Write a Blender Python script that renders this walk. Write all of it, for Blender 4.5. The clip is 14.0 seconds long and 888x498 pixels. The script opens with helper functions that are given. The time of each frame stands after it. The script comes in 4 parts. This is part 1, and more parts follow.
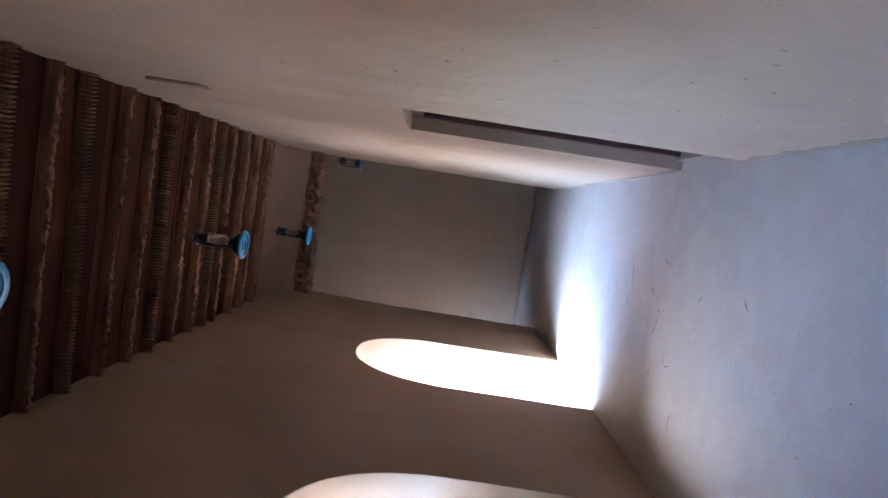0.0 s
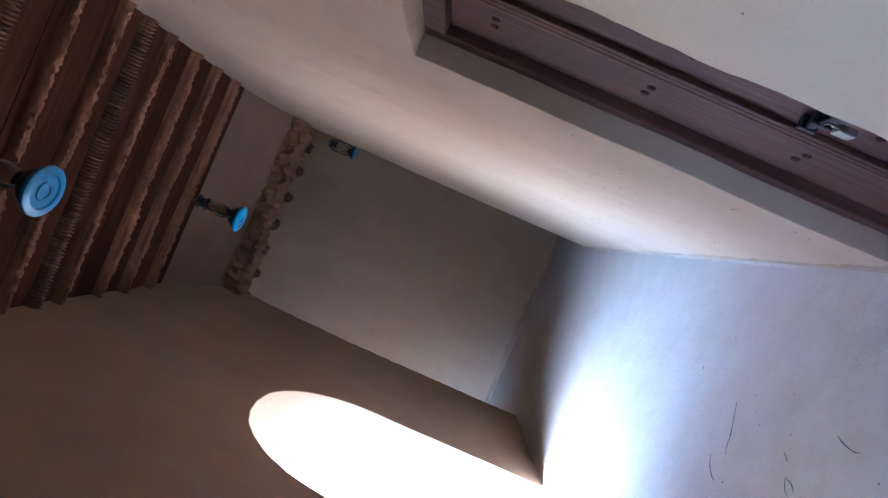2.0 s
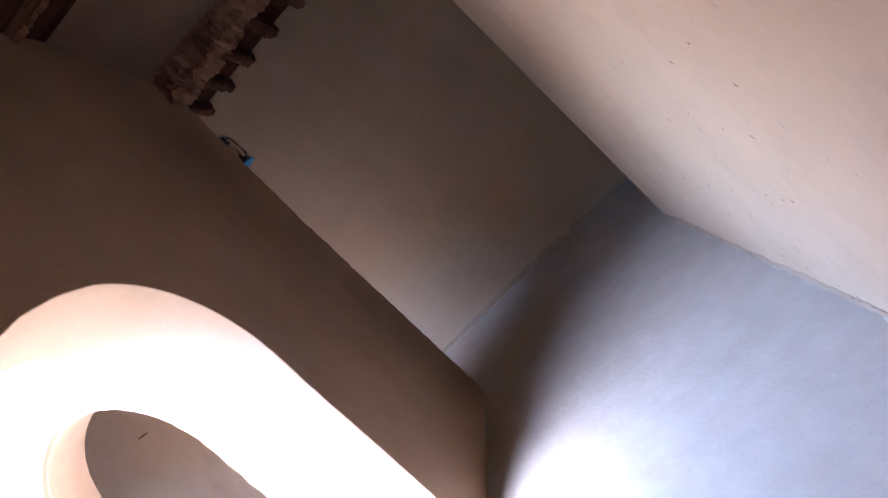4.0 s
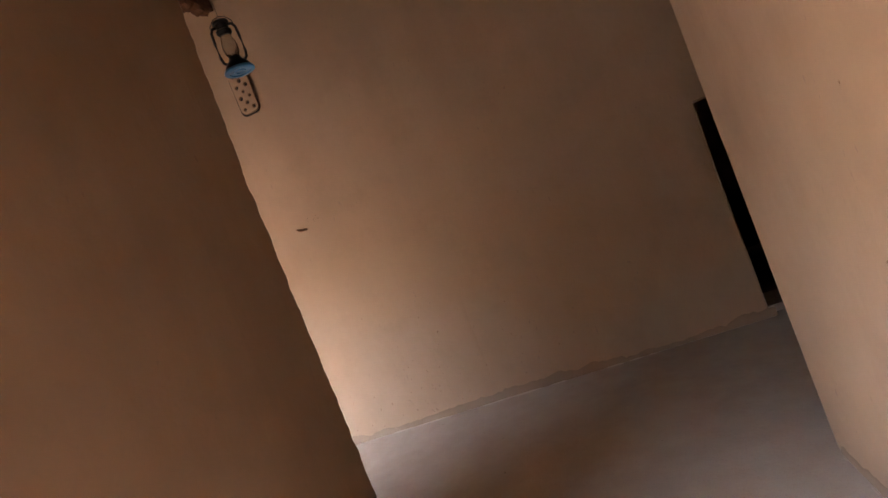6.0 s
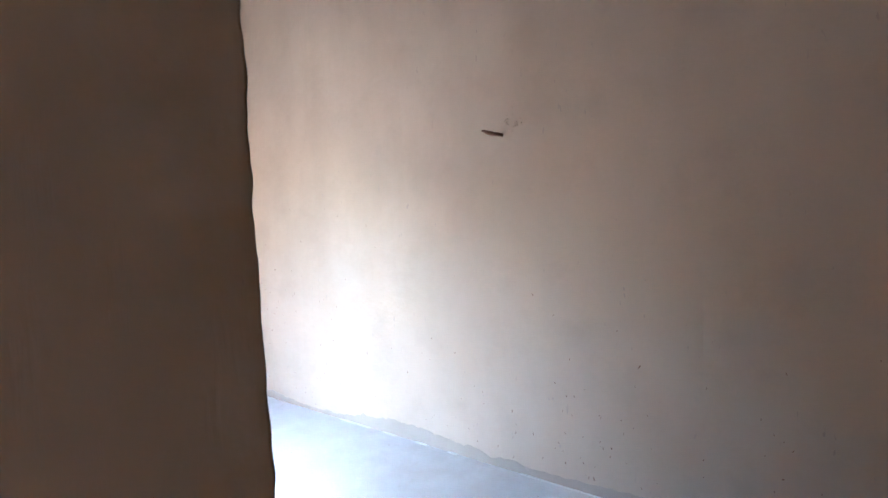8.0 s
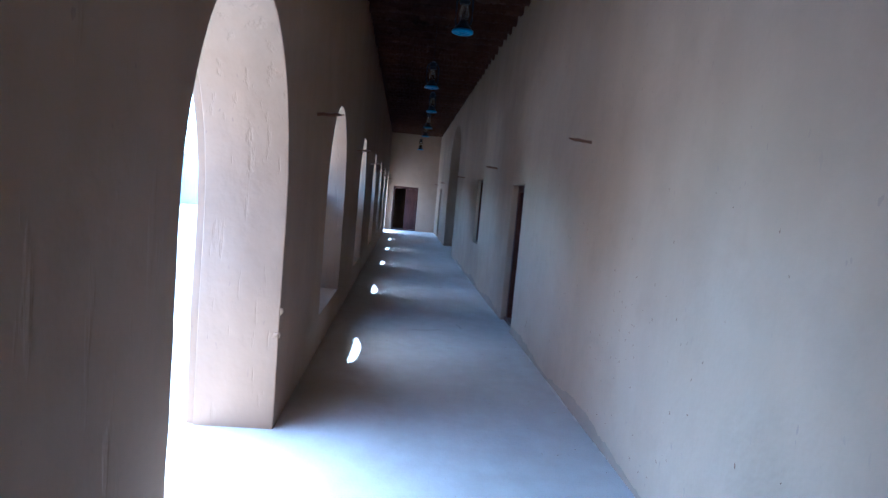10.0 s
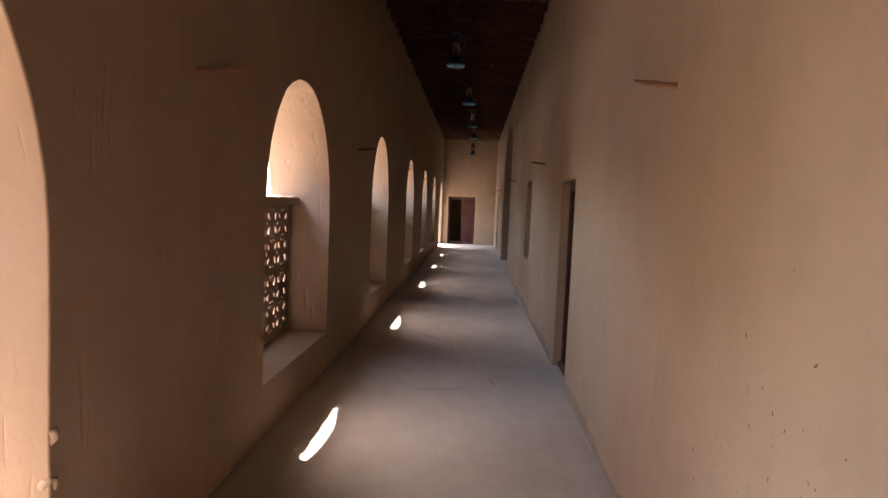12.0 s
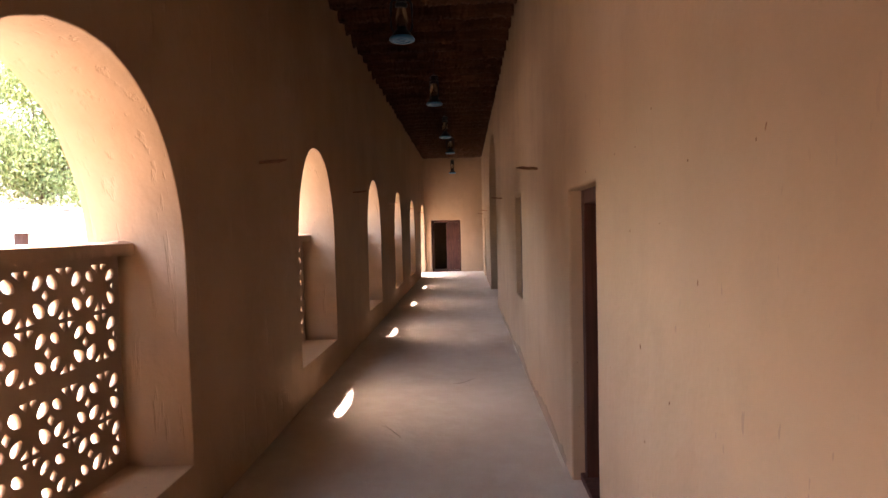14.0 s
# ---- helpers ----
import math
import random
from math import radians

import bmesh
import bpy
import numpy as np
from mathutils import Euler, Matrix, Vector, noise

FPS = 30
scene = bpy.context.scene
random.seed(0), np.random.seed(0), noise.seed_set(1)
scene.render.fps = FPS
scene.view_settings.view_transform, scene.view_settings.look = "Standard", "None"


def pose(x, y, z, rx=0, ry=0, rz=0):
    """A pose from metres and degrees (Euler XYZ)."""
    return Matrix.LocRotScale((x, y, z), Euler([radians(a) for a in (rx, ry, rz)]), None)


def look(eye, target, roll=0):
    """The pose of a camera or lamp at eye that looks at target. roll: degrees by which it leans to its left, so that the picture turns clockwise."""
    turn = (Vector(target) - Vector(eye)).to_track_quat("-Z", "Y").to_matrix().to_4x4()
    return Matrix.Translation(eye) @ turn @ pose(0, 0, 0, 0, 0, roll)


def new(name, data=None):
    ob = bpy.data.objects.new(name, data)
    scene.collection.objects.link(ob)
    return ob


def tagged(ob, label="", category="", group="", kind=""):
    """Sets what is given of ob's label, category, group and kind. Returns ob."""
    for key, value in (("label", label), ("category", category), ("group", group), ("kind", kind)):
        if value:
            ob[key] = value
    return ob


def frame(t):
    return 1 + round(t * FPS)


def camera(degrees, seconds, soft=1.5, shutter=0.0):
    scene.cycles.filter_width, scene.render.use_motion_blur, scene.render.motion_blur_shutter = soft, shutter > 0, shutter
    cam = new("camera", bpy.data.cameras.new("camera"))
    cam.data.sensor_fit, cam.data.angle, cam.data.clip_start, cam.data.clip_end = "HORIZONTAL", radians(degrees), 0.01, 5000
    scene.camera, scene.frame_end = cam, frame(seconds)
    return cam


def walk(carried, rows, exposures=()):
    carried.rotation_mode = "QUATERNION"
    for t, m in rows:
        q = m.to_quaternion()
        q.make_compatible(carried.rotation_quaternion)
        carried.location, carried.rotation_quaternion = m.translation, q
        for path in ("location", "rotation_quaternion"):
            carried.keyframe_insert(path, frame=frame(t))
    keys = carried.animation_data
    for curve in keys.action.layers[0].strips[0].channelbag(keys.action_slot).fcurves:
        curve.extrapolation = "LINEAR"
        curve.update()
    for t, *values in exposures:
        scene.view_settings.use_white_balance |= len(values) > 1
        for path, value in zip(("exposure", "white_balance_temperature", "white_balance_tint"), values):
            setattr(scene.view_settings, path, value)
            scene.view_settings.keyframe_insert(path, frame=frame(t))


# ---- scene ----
cam = camera(75.1, 14.0)
PATH = [
    (0, (1.847, -9.869, 1.778), (1.697, -7.874, 1.773), -81.3),
    (0.5, (1.821, -9.312, 1.774), (1.69, -7.317, 1.822), -77.8),
    (1, (1.833, -8.672, 1.784), (1.671, -6.679, 1.825), -72.5),
    (1.5, (1.779, -8.122, 1.773), (1.73, -6.123, 1.8), -69.7),
    (2, (1.786, -7.562, 1.751), (1.743, -5.563, 1.75), -66.3),
    (2.5, (1.777, -7.016, 1.639), (1.622, -5.023, 1.599), -61.7),
    (5, (1.674, -4.131, 1.899), (1.278, -2.184, 1.675), -34.8),
    (5.5, (1.64, -3.532, 1.864), (1.224, -1.585, 1.683), -28.4),
    (6, (1.644, -2.955, 1.826), (1.163, -1.016, 1.722), -21.8),
    (6.5, (1.574, -2.428, 1.775), (1.004, -0.511, 1.731), -15.2),
    (7, (1.454, -1.872, 1.742), (0.67, -0.032, 1.708), -11.2),
    (7.5, (1.404, -1.326, 1.752), (0.351, 0.372, 1.674), -7.5),
    (8, (1.275, -0.762, 1.728), (-0.043, 0.737, 1.607), -3.1),
    (8.5, (1.133, -0.273, 1.712), (-0.486, 0.893, 1.567), 0.4),
    (8.6, (1.087, -0.159, 1.709), (-0.594, 0.915, 1.573), 2.4),
    (9, (0.879, 0.176, 1.692), (-0.979, 0.893, 1.513), 5.2),
    (9.2, (0.722, 0.319, 1.683), (-1.189, 0.875, 1.488), 6.1),
    (11.5, (-1.495, 1.26, 1.675), (-3.488, 1.158, 1.531), 2.1),
    (12, (-2.052, 1.394, 1.662), (-4.044, 1.296, 1.511), 2.4),
    (12.5, (-2.577, 1.494, 1.682), (-4.568, 1.395, 1.527), 1.6),
    (13, (-3.173, 1.615, 1.711), (-5.165, 1.514, 1.57), 0.5),
    (13.5, (-3.74, 1.609, 1.701), (-5.736, 1.534, 1.599), -0.2),
    (14, (-4.316, 1.616, 1.717), (-6.313, 1.541, 1.647), -1.3),
]
rows = [(t, look(eye, aim, roll)) for t, eye, aim, roll in PATH]
EXPOSURES = [(0.0, 5.51, 4380, 4), (2.7, 5.54, 4180, 5), (5.0, 4.85, 5620, 20), (6.0, 5.44, 6530, 19), (6.5, 5.67, 6630, 18), (7.0, 5.84, 5470, 11),
             (7.5, 5.89, 4760, 4), (8.5, 5.59, 3810, -3.0), (9.2, 4.97, 3540, -4.0), (11.3, 4.15, 4890, 9), (12.0, 4.41, 6170, 15), (13.0, 4.87, 7270, 21),
             (14.0, 4.99, 7270, 24)]
walk(cam, rows, EXPOSURES)

# ---- sky and sun ----
SUN_TRAVEL = Vector((0.292, 0.39, -1.0)).normalized()
toward = -SUN_TRAVEL
elev = math.asin(toward.z)
azim = math.atan2(toward.x, toward.y)
world = bpy.data.worlds.new("sky")
scene.world = world
world.use_nodes = True
wn = world.node_tree
sky = wn.nodes.new("ShaderNodeTexSky")
sky.sky_type, sky.sun_disc = "NISHITA", False
sky.sun_elevation, sky.sun_rotation = elev, azim
sky.air_density, sky.dust_density = 1.4, 3.5
wn.links.new(sky.outputs[0], wn.nodes["Background"].inputs[0])
wn.nodes["Background"].inputs[1].default_value = 0.15
sun_data = bpy.data.lights.new("sun", "SUN")
sun_data.energy, sun_data.angle, sun_data.color = 2.2, radians(0.53), (1.0, 0.95, 0.88)
sun = new("sun", sun_data)
sun.matrix_world = Matrix.Translation((-10, -12, 20)) @ SUN_TRAVEL.to_track_quat("-Z", "Y").to_matrix().to_4x4()


# ---- materials ----
def material(name, build, rough=0.9, metal=0.0, gloss=0.5):
    m = bpy.data.materials.new(name)
    m.use_nodes = True
    nt = m.node_tree
    p = nt.nodes["Principled BSDF"]
    p.inputs["Roughness"].default_value, p.inputs["Metallic"].default_value = rough, metal
    p.inputs["Specular IOR Level"].default_value = gloss
    co = nt.nodes.new("ShaderNodeTexCoord")
    build(nt, p, co.outputs["Object"])
    return m


def noise_tex(nt, vec, scale, detail=4.0, stretch=None, rough=0.55):
    if stretch:
        mp = nt.nodes.new("ShaderNodeMapping")
        mp.inputs["Scale"].default_value = stretch
        nt.links.new(vec, mp.inputs[0])
        vec = mp.outputs[0]
    n = nt.nodes.new("ShaderNodeTexNoise")
    n.inputs["Scale"].default_value, n.inputs["Detail"].default_value, n.inputs["Roughness"].default_value = scale, detail, rough
    nt.links.new(vec, n.inputs["Vector"])
    return n.outputs["Fac"]


def ramp(nt, fac, stops):
    r = nt.nodes.new("ShaderNodeValToRGB")
    els = r.color_ramp.elements
    while len(els) < len(stops):
        els.new(0.5)
    for e, (pos, col) in zip(els, stops):
        e.position, e.color = pos, (*col, 1) if len(col) == 3 else (col[0], col[0], col[0], 1)
    nt.links.new(fac, r.inputs[0])
    return r.outputs[0]


def mix(nt, fac, a, b, mode="MIX"):
    m = nt.nodes.new("ShaderNodeMix")
    m.data_type, m.blend_type = "RGBA", mode
    for sock, v in ((m.inputs[0], fac), (m.inputs[6], a), (m.inputs[7], b)):
        if isinstance(v, (int, float)):
            sock.default_value = v
        elif isinstance(v, tuple):
            sock.default_value = (*v, 1)
        else:
            nt.links.new(v, sock)
    return m.outputs[2]


def bump(nt, p, height, strength, distance, prev=None):
    b = nt.nodes.new("ShaderNodeBump")
    b.inputs["Strength"].default_value, b.inputs["Distance"].default_value = strength, distance
    nt.links.new(height, b.inputs["Height"])
    if prev:
        nt.links.new(prev, b.inputs["Normal"])
    nt.links.new(b.outputs[0], p.inputs["Normal"])
    return b.outputs[0]


def plaster(light, dark, pits=(0.25, 0.17, 0.12), pit_amount=1.0, gouge=0.0):
    def build(nt, p, co):
        big = noise_tex(nt, co, 0.9, 5)
        wide = noise_tex(nt, co, 0.33, 3)
        streak = noise_tex(nt, co, 1.0, 5, (2.6, 2.6, 0.45))
        col = mix(nt, ramp(nt, big, [(0.3, (0.0,)), (0.72, (1.0,))]), dark, light)
        col = mix(nt, ramp(nt, streak, [(0.40, (0.0,)), (0.72, (0.38,))]), col, tuple(c * 0.82 for c in dark))
        col = mix(nt, ramp(nt, wide, [(0.4, (0.0,)), (0.65, (0.5,))]), col, tuple(c * f for c, f in zip(light, (1.08, 1.02, 0.9))))
        col = mix(nt, ramp(nt, noise_tex(nt, co, 3.2, 5, None, 0.6), [(0.52, (0.0,)), (0.74, (0.22,))]), col, tuple(c * 0.72 for c in dark))
        # wiped patches where the trowel left the coat thinner and greyer
        wipe = noise_tex(nt, co, 0.55, 6, (1.0, 1.0, 1.6), 0.65)
        col = mix(nt, ramp(nt, wipe, [(0.54, (0.0,)), (0.66, (0.28,))]), col, tuple(c * f for c, f in zip(light, (0.93, 0.98, 1.06))))
        # small gouges and straw marks left in the plaster
        marks = noise_tex(nt, co, 17, 2, (2.1, 2.1, 0.8), 0.4)
        patches = noise_tex(nt, co, 1.3, 2)
        mk = ramp(nt, marks, [(0.72, (0.0,)), (0.75, (0.8 * pit_amount,))])
        mk2 = mix(nt, 1.0, mk, ramp(nt, patches, [(0.46, (0.0,)), (0.58, (1.0,))]), "MULTIPLY")
        col = mix(nt, mk2, col, pits)
        nt.links.new(col, p.inputs["Base Color"])
        n1 = bump(nt, p, noise_tex(nt, co, 1.6, 5), 0.55, 0.04)
        n2 = bump(nt, p, noise_tex(nt, co, 9, 4, (1.0, 1.0, 0.6)), 0.16, 0.006, n1)
        n3 = bump(nt, p, mk2, -0.5, 0.006, n2)
        if gouge:
            # trowel drags and gouges running down the face
            drag = noise_tex(nt, co, 2.0, 4, (7.0, 7.0, 0.9), 0.5)
            n4 = bump(nt, p, ramp(nt, drag, [(0.28, (0.0,)), (0.40, (0.9,)), (0.8, (1.0,))]), gouge, 0.010, n3)
            slit = noise_tex(nt, co, 6.0, 3, (3.2, 3.2, 0.5), 0.5)
            bump(nt, p, ramp(nt, slit, [(0.66, (0.0,)), (0.72, (1.0,))]), -gouge * 1.4, 0.010, n4)
    return build


M_WALL = material("earth_plaster", plaster((0.34, 0.236, 0.158), (0.275, 0.187, 0.121)), 0.92, 0.0, 0.2)
M_PIER = material("dragged_earth_plaster", plaster((0.34, 0.236, 0.158), (0.265, 0.18, 0.117), pit_amount=1.1, gouge=0.12), 0.92, 0.0, 0.2)
M_DRAG = material("gouged_earth_plaster", plaster((0.34, 0.236, 0.158), (0.265, 0.18, 0.117), pit_amount=1.2, gouge=0.36), 0.92, 0.0, 0.2)
M_SCREEN = material("cast_plaster", plaster((0.36, 0.245, 0.165), (0.29, 0.195, 0.128), pit_amount=0.4))
M_SKIRT = material("grey_patch_plaster", plaster((0.25, 0.176, 0.119), (0.188, 0.13, 0.087)))


def floor_build(nt, p, co):
    big = noise_tex(nt, co, 0.7, 6)
    mid = noise_tex(nt, co, 5, 6)
    col = mix(nt, ramp(nt, big, [(0.3, (0.0,)), (0.7, (1.0,))]), (0.335, 0.272, 0.215), (0.415, 0.345, 0.28))
    col = mix(nt, ramp(nt, mid, [(0.4, (0.0,)), (0.7, (0.35,))]), col, (0.46, 0.40, 0.34))
    col = mix(nt, ramp(nt, noise_tex(nt, co, 90, 3), [(0.3, (0.3,)), (0.45, (0.0,))]), col, (0.22, 0.19, 0.16))
    nt.links.new(col, p.inputs["Base Color"])
    n1 = bump(nt, p, noise_tex(nt, co, 4.0, 4), 0.5, 0.025)
    bump(nt, p, noise_tex(nt, co, 30, 5), 0.25, 0.004, n1)


M_FLOOR = material("cement_floor", floor_build, 0.75)


def wood(light, dark, axis, islands=False):
    st = [14.0, 14.0, 14.0]
    st[axis] = 0.9

    def build(nt, p, co):
        grain = noise_tex(nt, co, 2.2, 6, tuple(st))
        col = mix(nt, ramp(nt, grain, [(0.3, (0.0,)), (0.7, (1.0,))]), dark, light)
        col = mix(nt, ramp(nt, noise_tex(nt, co, 2.0, 3), [(0.4, (0.0,)), (0.7, (0.5,))]), col, tuple(c * 0.6 for c in dark))
        info = nt.nodes.new("ShaderNodeNewGeometry" if islands else "ShaderNodeObjectInfo")
        col = mix(nt, ramp(nt, info.outputs["Random Per Island" if islands else "Random"], [(0.0, (0.0,)), (1.0, (0.8 if islands else 0.35,))]), col, tuple(c * 0.55 for c in dark))
        nt.links.new(col, p.inputs["Base Color"])
        bump(nt, p, grain, 0.6, 0.006)
    return build


M_DOOR = material("dark_red_wood", wood((0.098, 0.034, 0.022), (0.038, 0.0135, 0.009), 2), 0.62, 0.0, 0.2)
M_PALM = material("palm_trunk_wood", wood((0.32, 0.165, 0.085), (0.12, 0.05, 0.024), 0), 0.9, 0.0, 0.15)
# a darker palm wood for the beams over the long arm
M_PALM_DARK = material("dark_palm_wood", wood((0.11, 0.05, 0.025), (0.055, 0.024, 0.012), 0), 0.9, 0.0, 0.08)
M_BOARD = material("dark_ceiling_boards", wood((0.075, 0.026, 0.012), (0.036, 0.0125, 0.006), 0, True), 0.9, 0.0, 0.06)
# dirtier earth plaster, the lintel's dim light also put into its colour
M_LINTEL_DIM = material("shade_darkened_plaster", plaster((0.185, 0.115, 0.075), (0.12, 0.072, 0.045)), 0.92, 0.0, 0.15)
M_PEG = material("peg_wood", wood((0.34, 0.165, 0.085), (0.18, 0.08, 0.04), 1), 0.8)
M_RAW = material("crumbling_mud", plaster((0.20, 0.105, 0.06), (0.10, 0.05, 0.03)), 0.95, 0.0, 0.1)


def flat(col, spread=0.25):
    def build(nt, p, co):
        c = mix(nt, ramp(nt, noise_tex(nt, co, 18, 4), [(0.35, (0.0,)), (0.7, (1.0,))]), tuple(v * (1 - spread) for v in col), col)
        nt.links.new(c, p.inputs["Base Color"])
    return build


M_BLUE = material("blue_enamel", flat((0.03, 0.19, 0.38), 0.35), 0.32)
M_IRON = material("black_iron", flat((0.022, 0.024, 0.028), 0.4), 0.45, 0.6)
M_STEEL = material("bright_steel", flat((0.35, 0.35, 0.36), 0.4), 0.4, 1.0)
# dark of the floor cracks, and of the shade painted behind the vents
M_HOLE = material("crack_and_shade_dark", flat((0.03, 0.02, 0.015), 0.4), 1.0)


def glass_build(nt, p, co):
    p.inputs["Transmission Weight"].default_value = 1.0
    p.inputs["IOR"].default_value = 1.45
    c = mix(nt, ramp(nt, noise_tex(nt, co, 30, 3), [(0.4, (0.0,)), (0.7, (1.0,))]), (0.9, 0.88, 0.82), (0.6, 0.55, 0.48))
    nt.links.new(c, p.inputs["Base Color"])


M_GLASS = material("dusty_glass", glass_build, 0.25)


def ground_build(nt, p, co):
    col = mix(nt, ramp(nt, noise_tex(nt, co, 0.35, 6), [(0.3, (0.0,)), (0.7, (1.0,))]), (0.165, 0.143, 0.116), (0.205, 0.181, 0.151))
    col = mix(nt, ramp(nt, noise_tex(nt, co, 14, 5), [(0.55, (0.0,)), (0.75, (0.5,))]), col, (0.14, 0.118, 0.094))
    nt.links.new(col, p.inputs["Base Color"])
    bump(nt, p, noise_tex(nt, co, 12, 6), 0.6, 0.02)


M_GROUND = material("courtyard_gravel", ground_build)
M_FILL = material("pale_filler", plaster((0.50, 0.43, 0.35), (0.40, 0.335, 0.265)))
M_LIME = material("pale_lime_render", plaster((0.60, 0.555, 0.49), (0.52, 0.465, 0.40)))


def rock_build(nt, p, co):
    col = mix(nt, ramp(nt, noise_tex(nt, co, 0.8, 8), [(0.35, (0.0,)), (0.65, (1.0,))]), (0.055, 0.043, 0.033), (0.14, 0.11, 0.082))
    nt.links.new(col, p.inputs["Base Color"])
    bump(nt, p, noise_tex(nt, co, 2, 8), 1.0, 0.3)


M_ROCK = material("hill_rock", rock_build)


def leaf_build(nt, p, co):
    g = nt.nodes.new("ShaderNodeNewGeometry")
    col = ramp(nt, g.outputs["Random Per Island"], [(0.0, (0.09, 0.12, 0.03)), (0.6, (0.15, 0.19, 0.055)), (1.0, (0.25, 0.26, 0.10))])
    nt.links.new(col, p.inputs["Base Color"])


M_LEAF = material("green_leaves", leaf_build, 0.6)
M_BARK = material("tree_bark", wood((0.22, 0.16, 0.11), (0.11, 0.08, 0.055), 2), 0.95)


# ---- builders ----
def part(name, bm, mat, parent=None, label="", smooth=0.0):
    me = bpy.data.meshes.new(name)
    bm.to_mesh(me)
    bm.free()
    return mesh_part(name, me, mat, parent, label, smooth)


def mesh_part(name, me, mat, parent=None, label="", smooth=0.0):
    me.materials.clear()
    me.materials.append(mat)
    if smooth:
        me.polygons.foreach_set("use_smooth", [True] * len(me.polygons))
        me.set_sharp_from_angle(angle=radians(smooth))
    ob = new(name, me)
    ob.parent = parent
    if label:
        tagged(ob, label)
    return ob


def thing(name, at, label, category, group="", turn=0.0):
    ob = new(name)
    ob.matrix_basis = pose(*at, 0, 0, turn)
    return tagged(ob, label, category, group)


def box(bm, x0, x1, y0, y1, z0, z1, bevel=0.0):
    r = bmesh.ops.create_cube(bm, size=1.0, matrix=Matrix.Translation(((x0 + x1) / 2, (y0 + y1) / 2, (z0 + z1) / 2)) @ Matrix.Diagonal((x1 - x0, y1 - y0, z1 - z0, 1)))
    if bevel:
        es = list({e for v in r["verts"] for e in v.link_edges})
        bmesh.ops.bevel(bm, geom=es, offset=bevel, segments=2, affect="EDGES", profile=0.5)


def boxed(*a):
    bm = bmesh.new()
    box(bm, *a)
    return bm


def lathe(bm, profile, n=20, m=Matrix()):
    """A turned shape round the local z axis; profile: (radius, z)."""
    rings = [[bm.verts.new(m @ Vector((r * math.cos(2 * math.pi * i / n), r * math.sin(2 * math.pi * i / n), z))) for i in range(n)] for r, z in profile]
    for a, b in zip(rings, rings[1:]):
        for i in range(n):
            bm.faces.new((a[i], a[(i + 1) % n], b[(i + 1) % n], b[i]))
    for ring, flip in ((rings[0], True), (rings[-1], False)):
        if (ring[0].co - ring[n // 2].co).length > 0.002:
            bm.faces.new(ring[::-1] if flip else ring)


def tube(bm, pts, radius, n=8, cap=True):
    """A round bar along points; radius: one value or one a point."""
    pts = [Vector(p) for p in pts]
    rad = radius if isinstance(radius, (list, tuple)) else [radius] * len(pts)
    rings = []
    for i, p in enumerate(pts):
        d = (pts[min(i + 1, len(pts) - 1)] - pts[max(i - 1, 0)]).normalized()
        q = d.to_track_quat("Z", "Y")
        rings.append([bm.verts.new(p + q @ Vector((rad[i] * math.cos(2 * math.pi * k / n), rad[i] * math.sin(2 * math.pi * k / n), 0))) for k in range(n)])
    for a, b in zip(rings, rings[1:]):
        for k in range(n):
            bm.faces.new((a[k], a[(k + 1) % n], b[(k + 1) % n], b[k]))
    if cap:
        bm.faces.new(rings[0][::-1])
        bm.faces.new(rings[-1])


def plate(outline, holes, thick, worn=0.0):
    """A flat sheet with holes, in the local xy plane, centred on z = 0; worn rounds its edges."""
    cu = bpy.data.curves.new("sheet", "CURVE")
    cu.dimensions, cu.fill_mode, cu.extrude = "2D", "BOTH", thick / 2 - worn
    cu.bevel_depth, cu.bevel_resolution, cu.offset = worn, 2, -worn
    for loop in [outline, *[h[::-1] for h in holes]]:
        sp = cu.splines.new("POLY")
        sp.points.add(len(loop) - 1)
        for pt, (u, v) in zip(sp.points, loop):
            pt.co = (u, v, 0, 1)
        sp.use_cyclic_u = True
    tmp = bpy.data.objects.new("sheet", cu)
    scene.collection.objects.link(tmp)
    dg = bpy.context.evaluated_depsgraph_get()
    me = bpy.data.meshes.new_from_object(tmp.evaluated_get(dg))
    bpy.data.objects.remove(tmp)
    bpy.data.curves.remove(cu)
    bm = bmesh.new()
    bm.from_mesh(me)
    bmesh.ops.remove_doubles(bm, verts=bm.verts, dist=0.0004)
    bmesh.ops.recalc_face_normals(bm, faces=bm.faces)
    bm.to_mesh(me)
    bm.free()
    return me


ALONG_X = Matrix(((1, 0, 0, 0), (0, 0, -1, 0), (0, 1, 0, 0), (0, 0, 0, 1)))
ALONG_Y = Matrix(((0, 0, 1, 0), (1, 0, 0, 0), (0, 1, 0, 0), (0, 0, 0, 1)))


def wobble(pts, amount, seed):
    out = []
    for u, v in pts:
        w = noise.noise_vector(Vector((u * 1.7 + seed * 7.3, v * 1.7, seed))) * amount + noise.noise_vector(Vector((u * 7 + seed, v * 7, 3.1))) * amount * 0.35 + noise.noise_vector(Vector((u * 21, v * 21, seed))) * amount * 0.22
        out.append((u + w.x, v + w.y))
    return out


